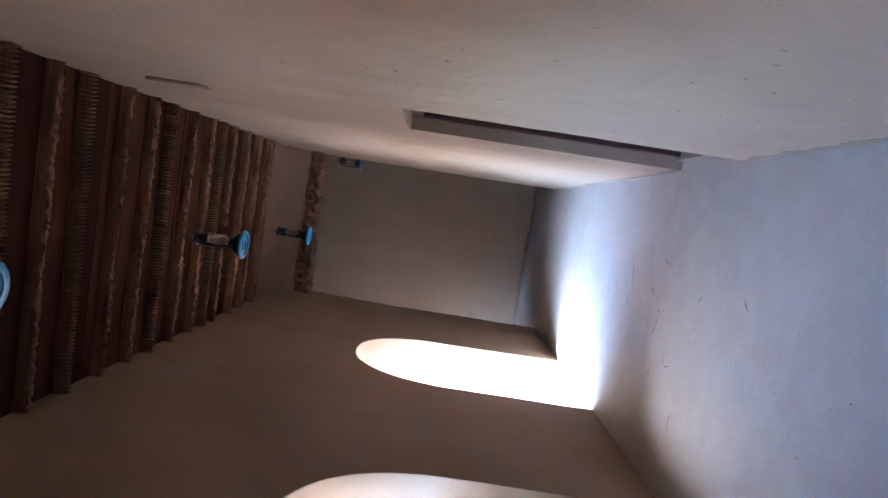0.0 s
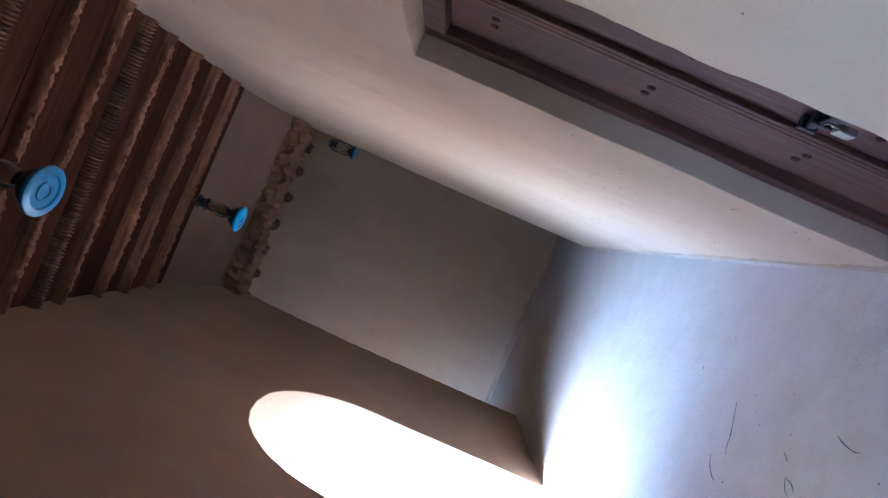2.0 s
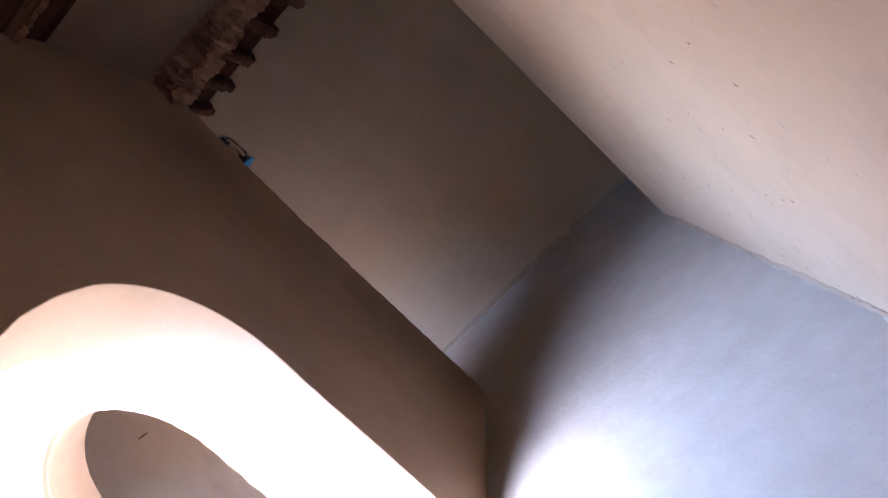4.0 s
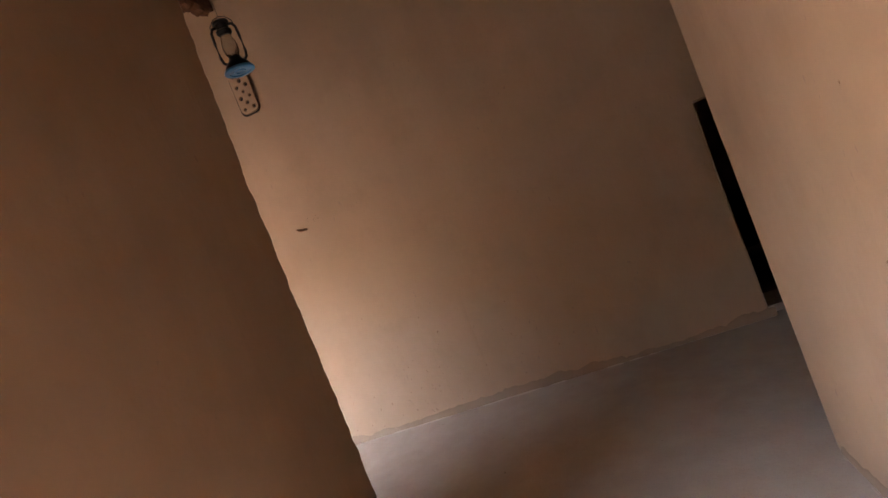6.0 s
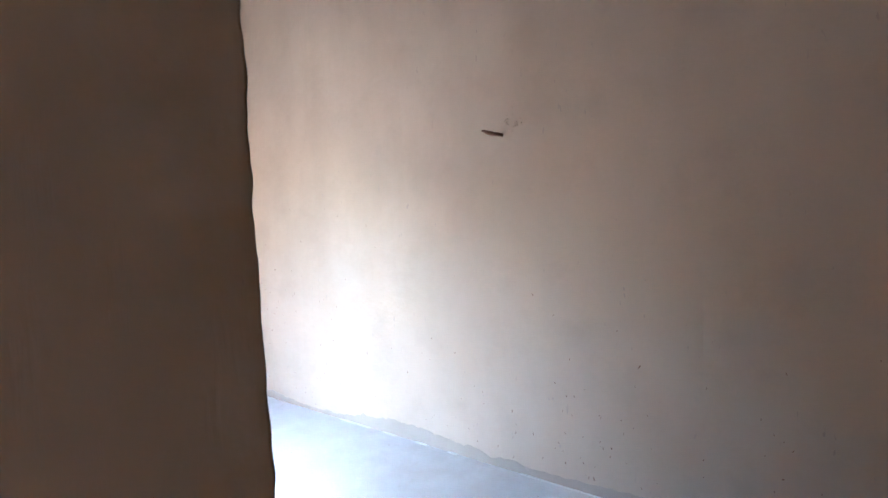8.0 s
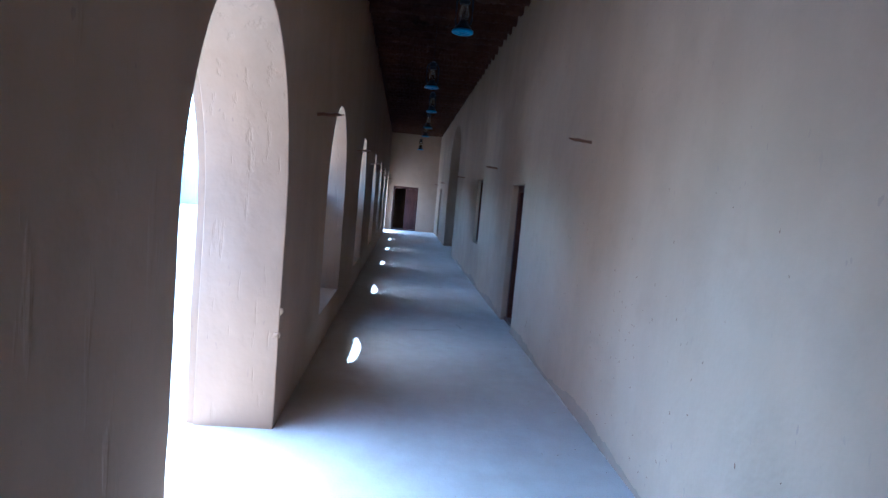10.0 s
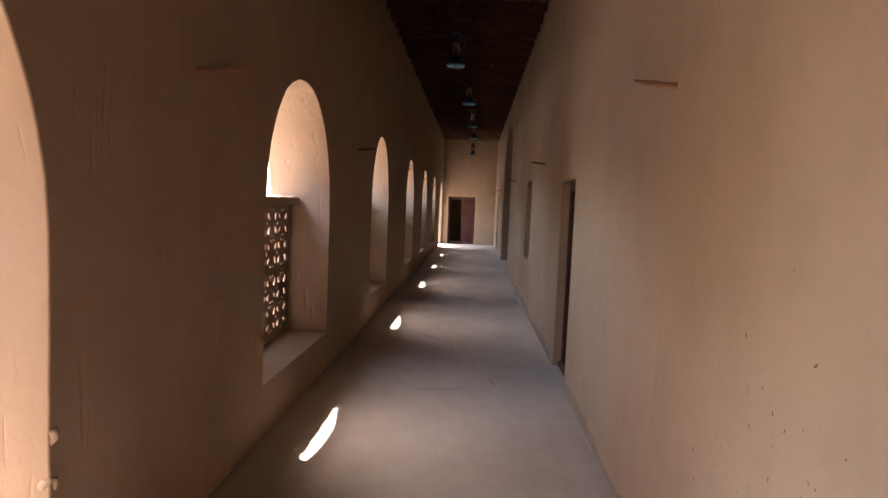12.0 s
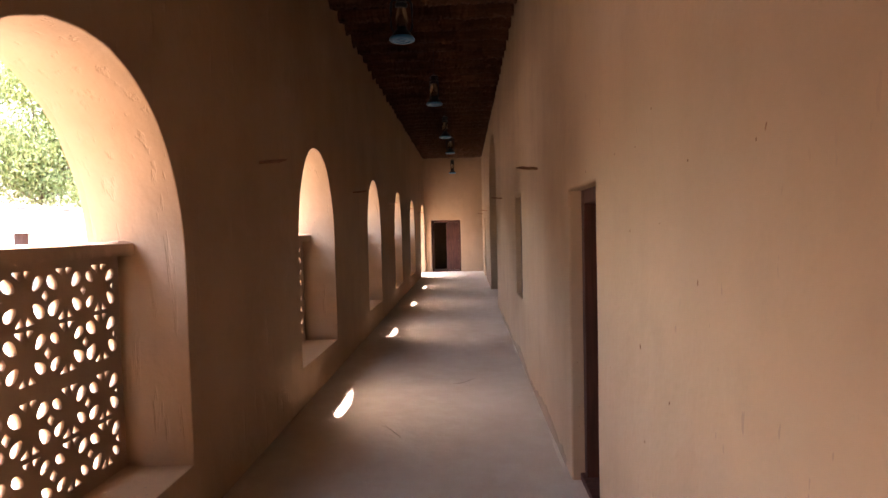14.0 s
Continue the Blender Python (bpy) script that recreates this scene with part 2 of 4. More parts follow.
def arch_loop(centre, width, foot, spring, apex, seed, n=64, peak=2.15, skew=0.0, rough=0.014):
    a = width / 2
    right = [(centre + a, foot + (spring - foot) * i / 24) for i in range(24)]
    curve = []
    for i in range(n + 1):
        th = math.pi * i / n
        c, s = math.cos(th), math.sin(th)
        k = (abs(c) ** peak + abs(s) ** peak) ** (-1 / peak)
        curve.append((centre + a * c * k + skew * s, spring + (apex - spring) * s * k))
    left = [(centre - a, spring - (spring - foot) * (i + 1) / 24) for i in range(24)]
    return wobble(right + curve + left, rough, seed)


def rect_loop(u0, u1, v0, v1, seed, amount=0.008, step=0.12):
    pts = []
    for (a, b), (c, d) in (((u0, v0), (u1, v0)), ((u1, v0), (u1, v1)), ((u1, v1), (u0, v1)), ((u0, v1), (u0, v0))):
        k = max(2, int(max(abs(c - a), abs(d - b)) / step))
        pts += [(a + (c - a) * i / k, b + (d - b) * i / k) for i in range(k)]
    return wobble(pts, amount, seed)


def wall(name, along, u0, u1, v0, v1, face, back, holes, label, mat=M_WALL, out=None, worn=0.016):
    out = out or [(u0 - worn, v0), (u1 + worn, v0), (u1 + worn, v1), (u0 - worn, v1)]
    me = plate(out, holes, abs(face - back), worn)
    mid = (face + back) / 2
    me.transform((Matrix.Translation((0, mid, 0)) @ ALONG_X) if along == "x" else (Matrix.Translation((mid, 0, 0)) @ ALONG_Y))
    ob = mesh_part(name, me, mat, smooth=38)
    axis = 1 if along == "x" else 0
    for poly in me.polygons:
        if abs(poly.normal[axis]) > 0.995:
            poly.use_smooth = False
    return tagged(ob, label, "wall", kind="structure")


# ---- the gallery: two arms round a courtyard ----
W1, W2, THICK = 2.402, 2.305, 0.59          # clear widths of the arms, thickness of the arcade
SOUTH, WEST, TOP = -16.0, -27.38, 4.95
BEAM1, BOARD1, BEAM2, BOARD2 = 4.43, 4.52, 4.47, 4.60
FOOT, SILL = -0.12, 0.37
# centre, width, foot, spring, apex
ARCH_S = [(-2.955, 1.85, FOOT, 1.45, 2.66), (-6.73, 1.72, SILL, 1.50, 2.60), (-10.64, 1.54, SILL, 1.50, 2.62),
          (-14.60, 1.50, SILL, 1.50, 2.60), (-18.25, 1.48, SILL, 1.50, 2.60), (-22.0, 1.60, SILL, 1.50, 2.60), (-26.2, 1.90, FOOT, 1.45, 2.62)]
ARCH_W = [(-3.115, 1.86, FOOT, 1.52, 2.61, 2.27), (-6.87, 1.70, SILL, 1.50, 2.54), (-10.75, 1.60, SILL, 1.48, 2.58), (-14.4, 1.50, SILL, 1.50, 2.56)]

BODY = THICK - 0.055                        # the arcade without its outer coat


def south_loop(a, seed, tight=0.0, rough=0.014):
    c, w, foot, spring, apex = a
    return arch_loop(c, w - tight, foot, spring, apex - tight / 2, seed, rough=rough)


def west_loop(a, seed, tight=0.0, rough=0.014):
    c, w, foot, spring, apex, *bent = a
    return arch_loop(c, w - tight, foot, spring, apex - tight / 2, seed, peak=bent[0] if bent else 2.15, skew=0.085 if bent else 0.0, rough=rough)


wall("wall_south", "x", WEST, -THICK, -0.3, TOP, 0.0, -BODY, [south_loop(a, i + 2) for i, a in enumerate(ARCH_S)], "tan earth-plastered arcade wall with round-headed arches", M_DRAG, worn=0.008)
wall("wall_west", "y", SOUTH, -THICK, -0.3, TOP, 0.0, -BODY, [west_loop(a, i + 12) for i, a in enumerate(ARCH_W)], "tan earth-plastered arcade wall beside the courtyard", worn=0.008)
wall("wall_south_coat", "x", WEST, -THICK, -0.3, TOP, -BODY + 0.012, -THICK, [south_loop(a, i + 2, -0.05, 0.034) for i, a in enumerate(ARCH_S)], "ragged outer coat of the arcade towards the courtyard", worn=0.003)
wall("wall_west_coat", "y", SOUTH, -THICK, -0.3, TOP, -BODY + 0.012, -THICK, [west_loop(a, i + 12, -0.05, 0.034) for i, a in enumerate(ARCH_W)], "ragged outer coat of the short arm", worn=0.003)
D0, D1, D2, DF = (2.79, 3.69, 1.94), (-6.195, -5.225, 2.17), (-8.19, -7.40, 1.95), (0.265, 1.425, 2.06)
WIN = (-12.25, -11.43, 0.82, 2.12)
NICHE, DB = (-18.75, 3.4, FOOT, 2.9, 4.0), (-25.0, -24.0, 2.05)      # centre, width, foot, spring, apex; the far door
wall("wall_north", "x", WEST - 0.5, 4.9, -0.3, TOP, W2, W2 + 0.5,
     [rect_loop(D0[0], D0[1], FOOT, D0[2], 21), rect_loop(D2[0], D2[1], FOOT, D2[2], 22), rect_loop(*WIN, 23),
      arch_loop(*NICHE, 24), rect_loop(DB[0], DB[1], FOOT, DB[2], 26)],
     "tan earth-plastered gallery wall with doors and pegs")
wall("wall_east", "y", SOUTH, 0.2, -0.3, TOP, W1, W1 + 0.5, [rect_loop(D1[0], D1[1], FOOT, D1[2], 27, 0.03, 0.03)], "pale tan plastered wall with a recessed door", worn=0.006,
     out=[(SOUTH, -0.3)] + wobble([(0.101 + 0.155 * min(1, (i / 24) ** 0.3), -0.3 + i * 0.2) for i in range(25)], 0.012, 9) + [(0.256, TOP), (SOUTH, TOP)])
wall("wall_end", "y", -THICK, W2, -0.3, TOP, WEST, WEST - 0.5, [rect_loop(DF[0], DF[1], FOOT, DF[2], 28)], "tan plastered end wall with a doorway")
wall("wall_alcove_south", "x", W1 + 0.5, 4.4, -0.3, TOP, 0.08, -0.3, [], "shaded plaster wall of the corner recess")
wall("wall_alcove_east", "y", -0.3, W2, -0.3, TOP, 4.4, 4.9, [], "shaded plaster wall closing the corner")
wall("wall_back", "x", -THICK, W1 + 0.5, -0.3, TOP, SOUTH, SOUTH - 0.4, [], "plastered wall closing the gallery")

# the corner pier, its arris worn and uneven
bm = bmesh.new()
path_ = [(-THICK + THICK * k / 70, 0.0) for k in range(70)] + [(-0.012, -0.0015), (-0.0035, -0.0035), (-0.0015, -0.012)] + [(0.0, -THICK * k / 14) for k in range(1, 15)]
RISE = 260
cols = []
for px, py in path_:
    near = max(0.0, 1 - math.hypot(px, py) / (THICK * 0.96))
    col_ = []
    for i in range(RISE + 1):
        z = -0.2 + i * (TOP + 0.2) / RISE
        d = near ** 1.5 * (0.022 * noise.noise((px * 2, py * 2, z * 1.2)) + 0.009 * noise.noise((px * 7, py * 7, z * 6))) + near ** 6 * 0.007 * noise.noise((3, 1, z * 15)) + near * 0.024 * max(0.0, z - 2.2)
        drag = 0.0
        if py == 0.0:
            # the face towards the long arm is dragged and gouged downwards
            drag = 0.006 * noise.noise((px * 15, 4, z * 2.4)) + 0.004 * noise.noise((px * 30, 6, z * 5.0)) - 0.034 * max(0.0, noise.noise((px * 34, 8, z * 5.5)) - 0.22)
            drag *= min(1.0, (px + THICK) / 0.06)
        col_.append(bm.verts.new((px + d, py + d * 0.6 + drag, z)))
    cols.append(col_)
for a, b in zip(cols, cols[1:]):
    for k in range(RISE):
        bm.faces.new((a[k], a[k + 1], b[k + 1], b[k]))
bm.faces.new([c[-1] for c in cols] + [bm.verts.new((-THICK, -THICK, TOP))])
bmesh.ops.recalc_face_normals(bm, faces=bm.faces)
tagged(part("wall_corner_pier", bm, M_PIER, smooth=70), "worn plastered corner pier of the arcade", "wall", kind="structure")

bm = bmesh.new()
box(bm, -THICK, W1 + 0.5, SOUTH, -THICK, -0.25, 0.0)
box(bm, WEST - 1.5, 4.9, -THICK, W2 + 0.52, -0.25, 0.0)
tagged(part("floor", bm, M_FLOOR), "worn grey-beige cement floor", "floor", kind="structure")


def ceiling(name, x0, x1, y0, y1, z, along):
    """Boards laid over the beams, one mesh, with the roof slab on them."""
    bm = bmesh.new()
    rnd = random.Random(5)
    u, end = (y0, y1) if along == "x" else (x0, x1)
    while u < end:
        w = rnd.uniform(0.34, 0.52)
        d = rnd.uniform(0, 0.012)
        if along == "x":
            box(bm, x0, x1, u + 0.003, min(u + w, end), z + d, z + 0.05)
        else:
            box(bm, u + 0.003, min(u + w, end), y0, y1, z + d, z + 0.05)
        u += w
    box(bm, x0, x1, y0, y1, z + 0.05, z + 0.4)
    return tagged(part(name, bm, M_BOARD), "dark reddish-brown board ceiling", "ceiling", kind="structure")


ceiling("ceiling_1", -0.3, W1 + 0.3, SOUTH, -0.14, BOARD1, "x")
ceiling("ceiling_2", WEST - 0.3, 4.6, -0.30, W2 + 0.3, BOARD2, "y")


def log_mesh(seed, length, width, depth, ribs=False):
    """A split palm trunk lying along x, underside down, top at z = 0."""
    bm = bmesh.new()
    n, m = (560 if ribs else 170), 9
    rings = []
    for i in range(n + 1):
        x = length * (i / n - 0.5)
        ring = []
        for k in range(m):
            th = math.pi * k / (m - 1)
            r = 1 + 0.17 * noise.noise((x * 2.1, k * 0.8, seed * 9.1)) + 0.20 * noise.noise((x * 11, k * 1.3, seed * 4.7)) + 0.30 * noise.noise((x * 38, k * 2.1, seed * 2.3))
            if ribs:
                r = 1 + 0.5 * (r - 1) + 0.2 * math.cos(2 * math.pi * x / 0.029 + 1.5 * noise.noise((x * 3, seed, 0)))
            off = 0.018 * noise.noise((x * 0.9, seed * 3.3, 0))
            ring.append(bm.verts.new((x, off + width / 2 * math.cos(th) * (abs(math.cos(th)) ** -0.35 if abs(math.cos(th)) > 0.05 else 1) * r, -depth * math.sin(th) ** 0.7 * r if 0 < k < m - 1 else 0.02)))
        rings.append(ring)
    for a, b in zip(rings, rings[1:]):
        for k in range(m - 1):
            bm.faces.new((a[k], b[k], b[k + 1], a[k + 1]))
    me = bpy.data.meshes.new("ceiling_beam")
    bmesh.ops.recalc_face_normals(bm, faces=bm.faces)
    bm.to_mesh(me)
    bm.free()
    return me


logs1 = [log_mesh(s, W1 + 0.2, 0.062, BOARD1 - BEAM1) for s in range(4)]
rope1 = log_mesh(9, W1 + 0.2, 0.08, BOARD1 - BEAM1, True)
logs2 = [log_mesh(s + 20, W2 + 0.2, 0.17, BOARD2 - BEAM2) for s in range(4)]
rnd = random.Random(3)
ys = [-1.40, -1.91, -2.32, -2.83, -3.15, -3.49, -3.92, -4.37, -4.72, -5.15, -5.62, -6.0, -6.39] + [-6.82 - 0.42 * i for i in range(21)]
for i, y in enumerate(ys):
    wrapped = i in (4, 7, 10, 12)
    ob = mesh_part("palm_beam", rope1 if wrapped else logs1[i % 4], M_PALM, smooth=60)
    ob.matrix_basis = pose(W1 / 2, y, BOARD1 + 0.005, rnd.uniform(-3, 3), 0, rnd.uniform(-0.8, 0.8))
    tagged(ob, "rope-wrapped split palm beam under the boards" if wrapped else "rough split palm-trunk ceiling beam", "beam", "beams under the ceiling")
x = 2.23
k = 0
while x > WEST + 0.2:
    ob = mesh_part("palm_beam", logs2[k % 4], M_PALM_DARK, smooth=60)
    ob.matrix_basis = pose(x, W2 / 2, BOARD2 + 0.005, rnd.uniform(-3, 3), 0, 90 + rnd.uniform(-1, 1))
    tagged(ob, "rough dark palm-trunk ceiling beam", "beam", "beams over the long arm")
    x -= rnd.uniform(0.43, 0.50)
    k += 1

# plastered lintel across the turn, its underside crumbling
bm = bmesh.new()
cove = [(-1.05, 4.53), (-0.85, 4.48), (-0.62, 4.39), (-0.38, 4.27), (-0.15, 4.17), (0.20, 4.17), (0.20, 4.93), (-1.02, 4.93)]
ends = []
for i in range(25):
    px = W1 * i / 24
    ends.append([bm.verts.new((px, y + 0.012 * noise.noise((px * 2, y * 3, 1)), z + (0.02 * noise.noise((px * 2.3, y * 4, 6)) if z < 4.5 else 0))) for y, z in cove])
for a, b in zip(ends, ends[1:]):
    for k in range(8):
        bm.faces.new((a[k], a[(k + 1) % 8], b[(k + 1) % 8], b[k]))
bm.faces.new(ends[0][::-1])
bm.faces.new(ends[-1])
bmesh.ops.recalc_face_normals(bm, faces=bm.faces)
tagged(part("lintel_trim", bm, M_LINTEL_DIM, smooth=45), "plastered lintel across the turn of the gallery", "lintel", kind="structure")
bm = bmesh.new()
n, m = 190, 22
profile = [(-0.20, 4.215)] + [(-0.185 + 0.02 * math.sin(i * 1.3), 4.18 - 0.031 * i) for i in range(8)] + [(-0.16 + 0.058 * i, 3.945) for i in range(7)] + [(0.23, 3.96 + 0.035 * i) for i in range(7)]
grid = []
for i in range(n + 1):
    px = W1 * i / n
    row = []
    for j, (py, pz) in enumerate(profile):
        w = noise.noise_vector((px * 6, py * 8, pz * 8)) * 0.055 + noise.noise_vector((px * 16, py * 18, pz * 18)) * 0.035 + noise.noise_vector((px * 45, py * 40, pz * 40)) * 0.03
        k = min(1.0, min(j, len(profile) - 1 - j) / 2)
        row.append(bm.verts.new((px, py + w.y * k, pz + w.z * k + 0.05 * px / W1 * k)))
    grid.append(row)
for i in range(n):
    for j in range(len(profile) - 1):
        bm.faces.new((grid[i][j], grid[i][j + 1], grid[i + 1][j + 1], grid[i + 1][j]))
bmesh.ops.recalc_face_normals(bm, faces=bm.faces)
tagged(part("lintel_underside_trim", bm, M_RAW, smooth=50), "crumbling brown mud and palm fibre under the lintel", "lintel", kind="structure")

# ---- parapet screens in the window arches ----
def petal(cx, cy, ang, la, lb):
    ca, sa = math.cos(ang), math.sin(ang)
    pts = []
    for i in range(10):
        t = 2 * math.pi * i / 10
        u, v = la * math.cos(t), lb * math.sin(t) * (1 + 0.3 * math.cos(t))
        pts.append((cx + u * ca - v * sa, cy + u * sa + v * ca))
    return pts


def screen_mesh(width, height, seed):
    """Hand-cut rosettes in two bands: four slanting petals, wedges above and below, a lozenge between neighbours."""
    rnd = random.Random(seed)
    holes = []
    pitch = 0.275
    cols = int((width - 0.16) / pitch)
    edge = cols * pitch / 2

    def jag():
        return rnd.uniform(-0.005, 0.005)

    for band in (0.065, 0.665):
        for r in range(2):
            cy = band + pitch * (r + 0.5)
            for col in range(cols):
                cx = (col + 0.5) * pitch - edge
                plump = rnd.choice((0.95, 1.0, 1.12))
                for sx in (-1, 1):
                    for sy in (-1, 1):
                        k = rnd.uniform(0.85, 1.1) * plump
                        holes.append(petal(cx + sx * 0.086 + jag(), cy + sy * 0.062 + jag() * 0.6, math.atan2(sy * 0.075, sx * 0.086) + rnd.uniform(-0.15, 0.15), 0.044 * min(k, 1.06), 0.0275 * min(k, 1.14)))
                        b = rnd.uniform(0.048, 0.064)
                        holes.append([(cx + sx * u, cy + sy * v) for u, v in ((0.017 + jag() * 0.6, 0.076 + jag()), (b, 0.118), (b + 0.002, 0.127), (0.011, 0.128), (0.008, 0.117))][::sx * sy])
            for col in range(cols + 1):
                bx = col * pitch - edge
                q = rnd.uniform(0.7, 1.15)
                if col in (0, cols):
                    sx = 1 if col == 0 else -1
                    holes.append([(bx + sx * u, cy + v) for u, v in ((0.004, -0.044), (0.05 * q, -0.004), (0.05 * q, 0.004), (0.004, 0.044))][::sx])
                else:
                    holes.append([(bx + u * q + jag() * 0.4, cy + v * q) for u, v in ((0.022, -0.003), (0.022, 0.003), (0.003, 0.028), (-0.003, 0.028), (-0.022, 0.003), (-0.022, -0.003), (-0.003, -0.028), (0.003, -0.028))])
    return plate([(-width / 2, 0), (width / 2, 0), (width / 2, height), (-width / 2, height)], holes, 0.036)


def coping_mesh(width):
    bm = bmesh.new()
    n = 90
    loops = []
    for i in range(n + 1):
        u = width * (i / n - 0.5)
        w = 0.014 * noise.noise((u * 6, 1.0, width)) + 0.012 * noise.noise((u * 23, 2.0, 0))
        loops.append([bm.verts.new(p) for p in ((u, -0.09, 0), (u, 0.118, 0), (u, 0.118 + w, 0.068), (u, 0.105, 0.078 + w), (u, -0.08, 0.078 - w), (u, -0.09, 0.07))])
    for a, b in zip(loops, loops[1:]):
        for k in range(6):
            bm.faces.new((a[k], a[(k + 1) % 6], b[(k + 1) % 6], b[k]))
    bm.faces.new(loops[0][::-1])
    bm.faces.new(loops[-1])
    bmesh.ops.recalc_face_normals(bm, faces=bm.faces)
    return bm


SCREEN_TOP = 1.61
screens = {}


def parapet_screen(centre, width, along):
    key = round(width, 1)
    w = key + 0.12
    ob = thing("parapet_screen", (centre, -0.42, SILL - 0.01) if along == "x" else (-0.42, centre, SILL - 0.01), "pierced plaster parapet screen with rosette holes", "screen", "screens in the arches", 0 if along == "x" else 90)
    if key not in screens:
        me = screen_mesh(w, SCREEN_TOP - SILL + 0.01, 4)
        me.transform(ALONG_X)
        bm = coping_mesh(w)
        cm = bpy.data.meshes.new("coping")
        bm.to_mesh(cm)
        bm.free()
        screens[key] = (me, cm)
    me, cm = screens[key]
    mesh_part("pierced_panel", me, M_SCREEN, ob)
    cop = mesh_part("coping", cm, M_SCREEN, ob, "ragged plaster coping", 40)
    cop.location.z = SCREEN_TOP - SILL + 0.005


for c, w, foot, *_ in ARCH_S:
    if foot == SILL:
        parapet_screen(c, w, "x")
for c, w, foot, *_ in ARCH_W:
    if foot == SILL:
        parapet_screen(c, w, "y")

# ---- doors ----
def plank_door(name, width, height, at, turn, label, planks=4, studs=True, frame_w=0.09, depth=0.10, leaf_turn=0.0, handle=False, keep=0, hinge=-1, inset=0.1):
    """A closed plank door in its frame; local x across, local y into the wall, foot at z = 0."""
    ob = thing(name, at, label, "door", "", turn)
    for s in (-1, 1):
        bm = bmesh.new()
        x0, x1 = sorted((s * width / 2, s * (width / 2 - frame_w)))
        box(bm, x0, x1, 0, depth, 0, height, 0.006)
        part("frame_post", bm, M_DOOR, ob)
    bm = bmesh.new()
    box(bm, -width / 2, width / 2, 0.002, depth - 0.002, height - frame_w, height, 0.006)
    part("frame_head", bm, M_DOOR, ob)
    bm = bmesh.new()
    box(bm, -width / 2, width / 2, -0.03, depth, 0, 0.05, 0.008)
    part("threshold", bm, M_SKIRT if handle else M_DOOR, ob, "scuffed pale threshold" if handle else "")
    inner = width - 2 * frame_w
    leaf = new("leaf")
    leaf.parent = ob
    leaf.matrix_basis = pose(hinge * inner / 2, inset, 0.055, 0, 0, leaf_turn)
    pw = inner / planks
    for i in range(planks):
        bm = bmesh.new()
        if keep and i != keep:
            bm.free()
            continue
        box(bm, i * pw + 0.003, (i + 1) * pw - 0.003, 0, 0.035, 0, height - frame_w - 0.06, 0.004)
        part("plank", bm, M_DOOR, leaf)
    if planks % 2 == 0 and not keep:
        for j in range(3):
            bm = bmesh.new()
            box(bm, inner / 2 - 0.045 + j * 0.03, inner / 2 - 0.02 + j * 0.03, -0.022, -0.001, 0, height - frame_w - 0.06, 0.004)
            part("cover_moulding", bm, M_DOOR, leaf)
    if studs:
        for r in range(4):
            for i in range(planks):
                for dx in (0.42, 0.58):
                    bm = bmesh.new()
                    lathe(bm, [(0.0, 0.014), (0.012, 0.010), (0.017, 0.0)], 10, Matrix.Translation(((i + dx) * pw, 0, 0.08 + r * (height - 0.4) / 3)) @ pose(0, 0, 0, 90))
                    part("stud", bm, M_DOOR, leaf)
    if handle:
        bm = bmesh.new()
        box(bm, inner / 2 + 0.10, inner / 2 + 0.30, -0.040, -0.018, 0.84, 0.866, 0.005)
        for q in (0.11, 0.17, 0.26):
            box(bm, inner / 2 + q, inner / 2 + q + 0.025, -0.046, -0.001, 0.825, 0.881, 0.005)
        part("bolt", bm, M_IRON, leaf, "dark iron sliding bolt")
        bm = bmesh.new()
        box(bm, inner / 2 + 0.20, inner / 2 + 0.245, -0.060, -0.036, 0.775, 0.828, 0.006)
        tube(bm, [(inner / 2 + 0.208, -0.048, 0.826), (inner / 2 + 0.21, -0.048, 0.862), (inner / 2 + 0.235, -0.048, 0.862), (inner / 2 + 0.237, -0.048, 0.826)], 0.004, 6)
        part("padlock", bm, M_STEEL, leaf, "small steel padlock")
    return ob


plank_door("door_1", D1[1] - D1[0] + 0.03, D1[2], (W1 + 0.10, (D1[0] + D1[1]) / 2, 0.0), -90, "closed dark red-brown double plank door with iron studs", 2, handle=True, depth=0.14, inset=0.045)
plank_door("door_2", D2[1] - D2[0] + 0.03, D2[2], ((D2[0] + D2[1]) / 2, W2 + 0.085, 0.0), 0, "dark wooden door standing open inward in its plaster recess", 4, False, leaf_turn=97, hinge=1)
plank_door("door_3", DB[1] - DB[0] + 0.03, DB[2], ((DB[0] + DB[1]) / 2, W2 + 0.22, 0.0), 0, "dark wooden door near the end wall", 4, False)
plank_door("door_4", DF[1] - DF[0] + 0.03, DF[2], (WEST - 0.15, (DF[0] + DF[1]) / 2, 0.0), 90, "double door in the end wall, one leaf open", 2, False, keep=1)


def dark_room(name, x0, x1, y0, y1, z1, label):
    """An unlit chamber behind an opening, open towards it."""
    bm = bmesh.new()
    t = 0.1
    box(bm, x0 - t, x0, y0, y1, -0.1, z1)
    box(bm, x1, x1 + t, y0, y1, -0.1, z1)
    box(bm, x0 - t, x1 + t, y1, y1 + t, -0.1, z1)
    box(bm, x0 - t, x1 + t, y0, y1 + t, z1, z1 + t)
    box(bm, x0 - t, x1 + t, y0, y1 + t, -0.2, -0.1)
    return tagged(part(name, bm, M_WALL), label, "wall", kind="structure")


dark_room("wall_room_corner", 2.5, 4.3, W2 + 0.5, W2 + 3.0, 3.0, "unlit room behind the corner doorway")
dark_room("wall_room_long", D2[0] - 0.8, D2[1] + 0.8, W2 + 0.5, W2 + 3.0, 3.0, "unlit room behind the open door")
bm = bmesh.new()
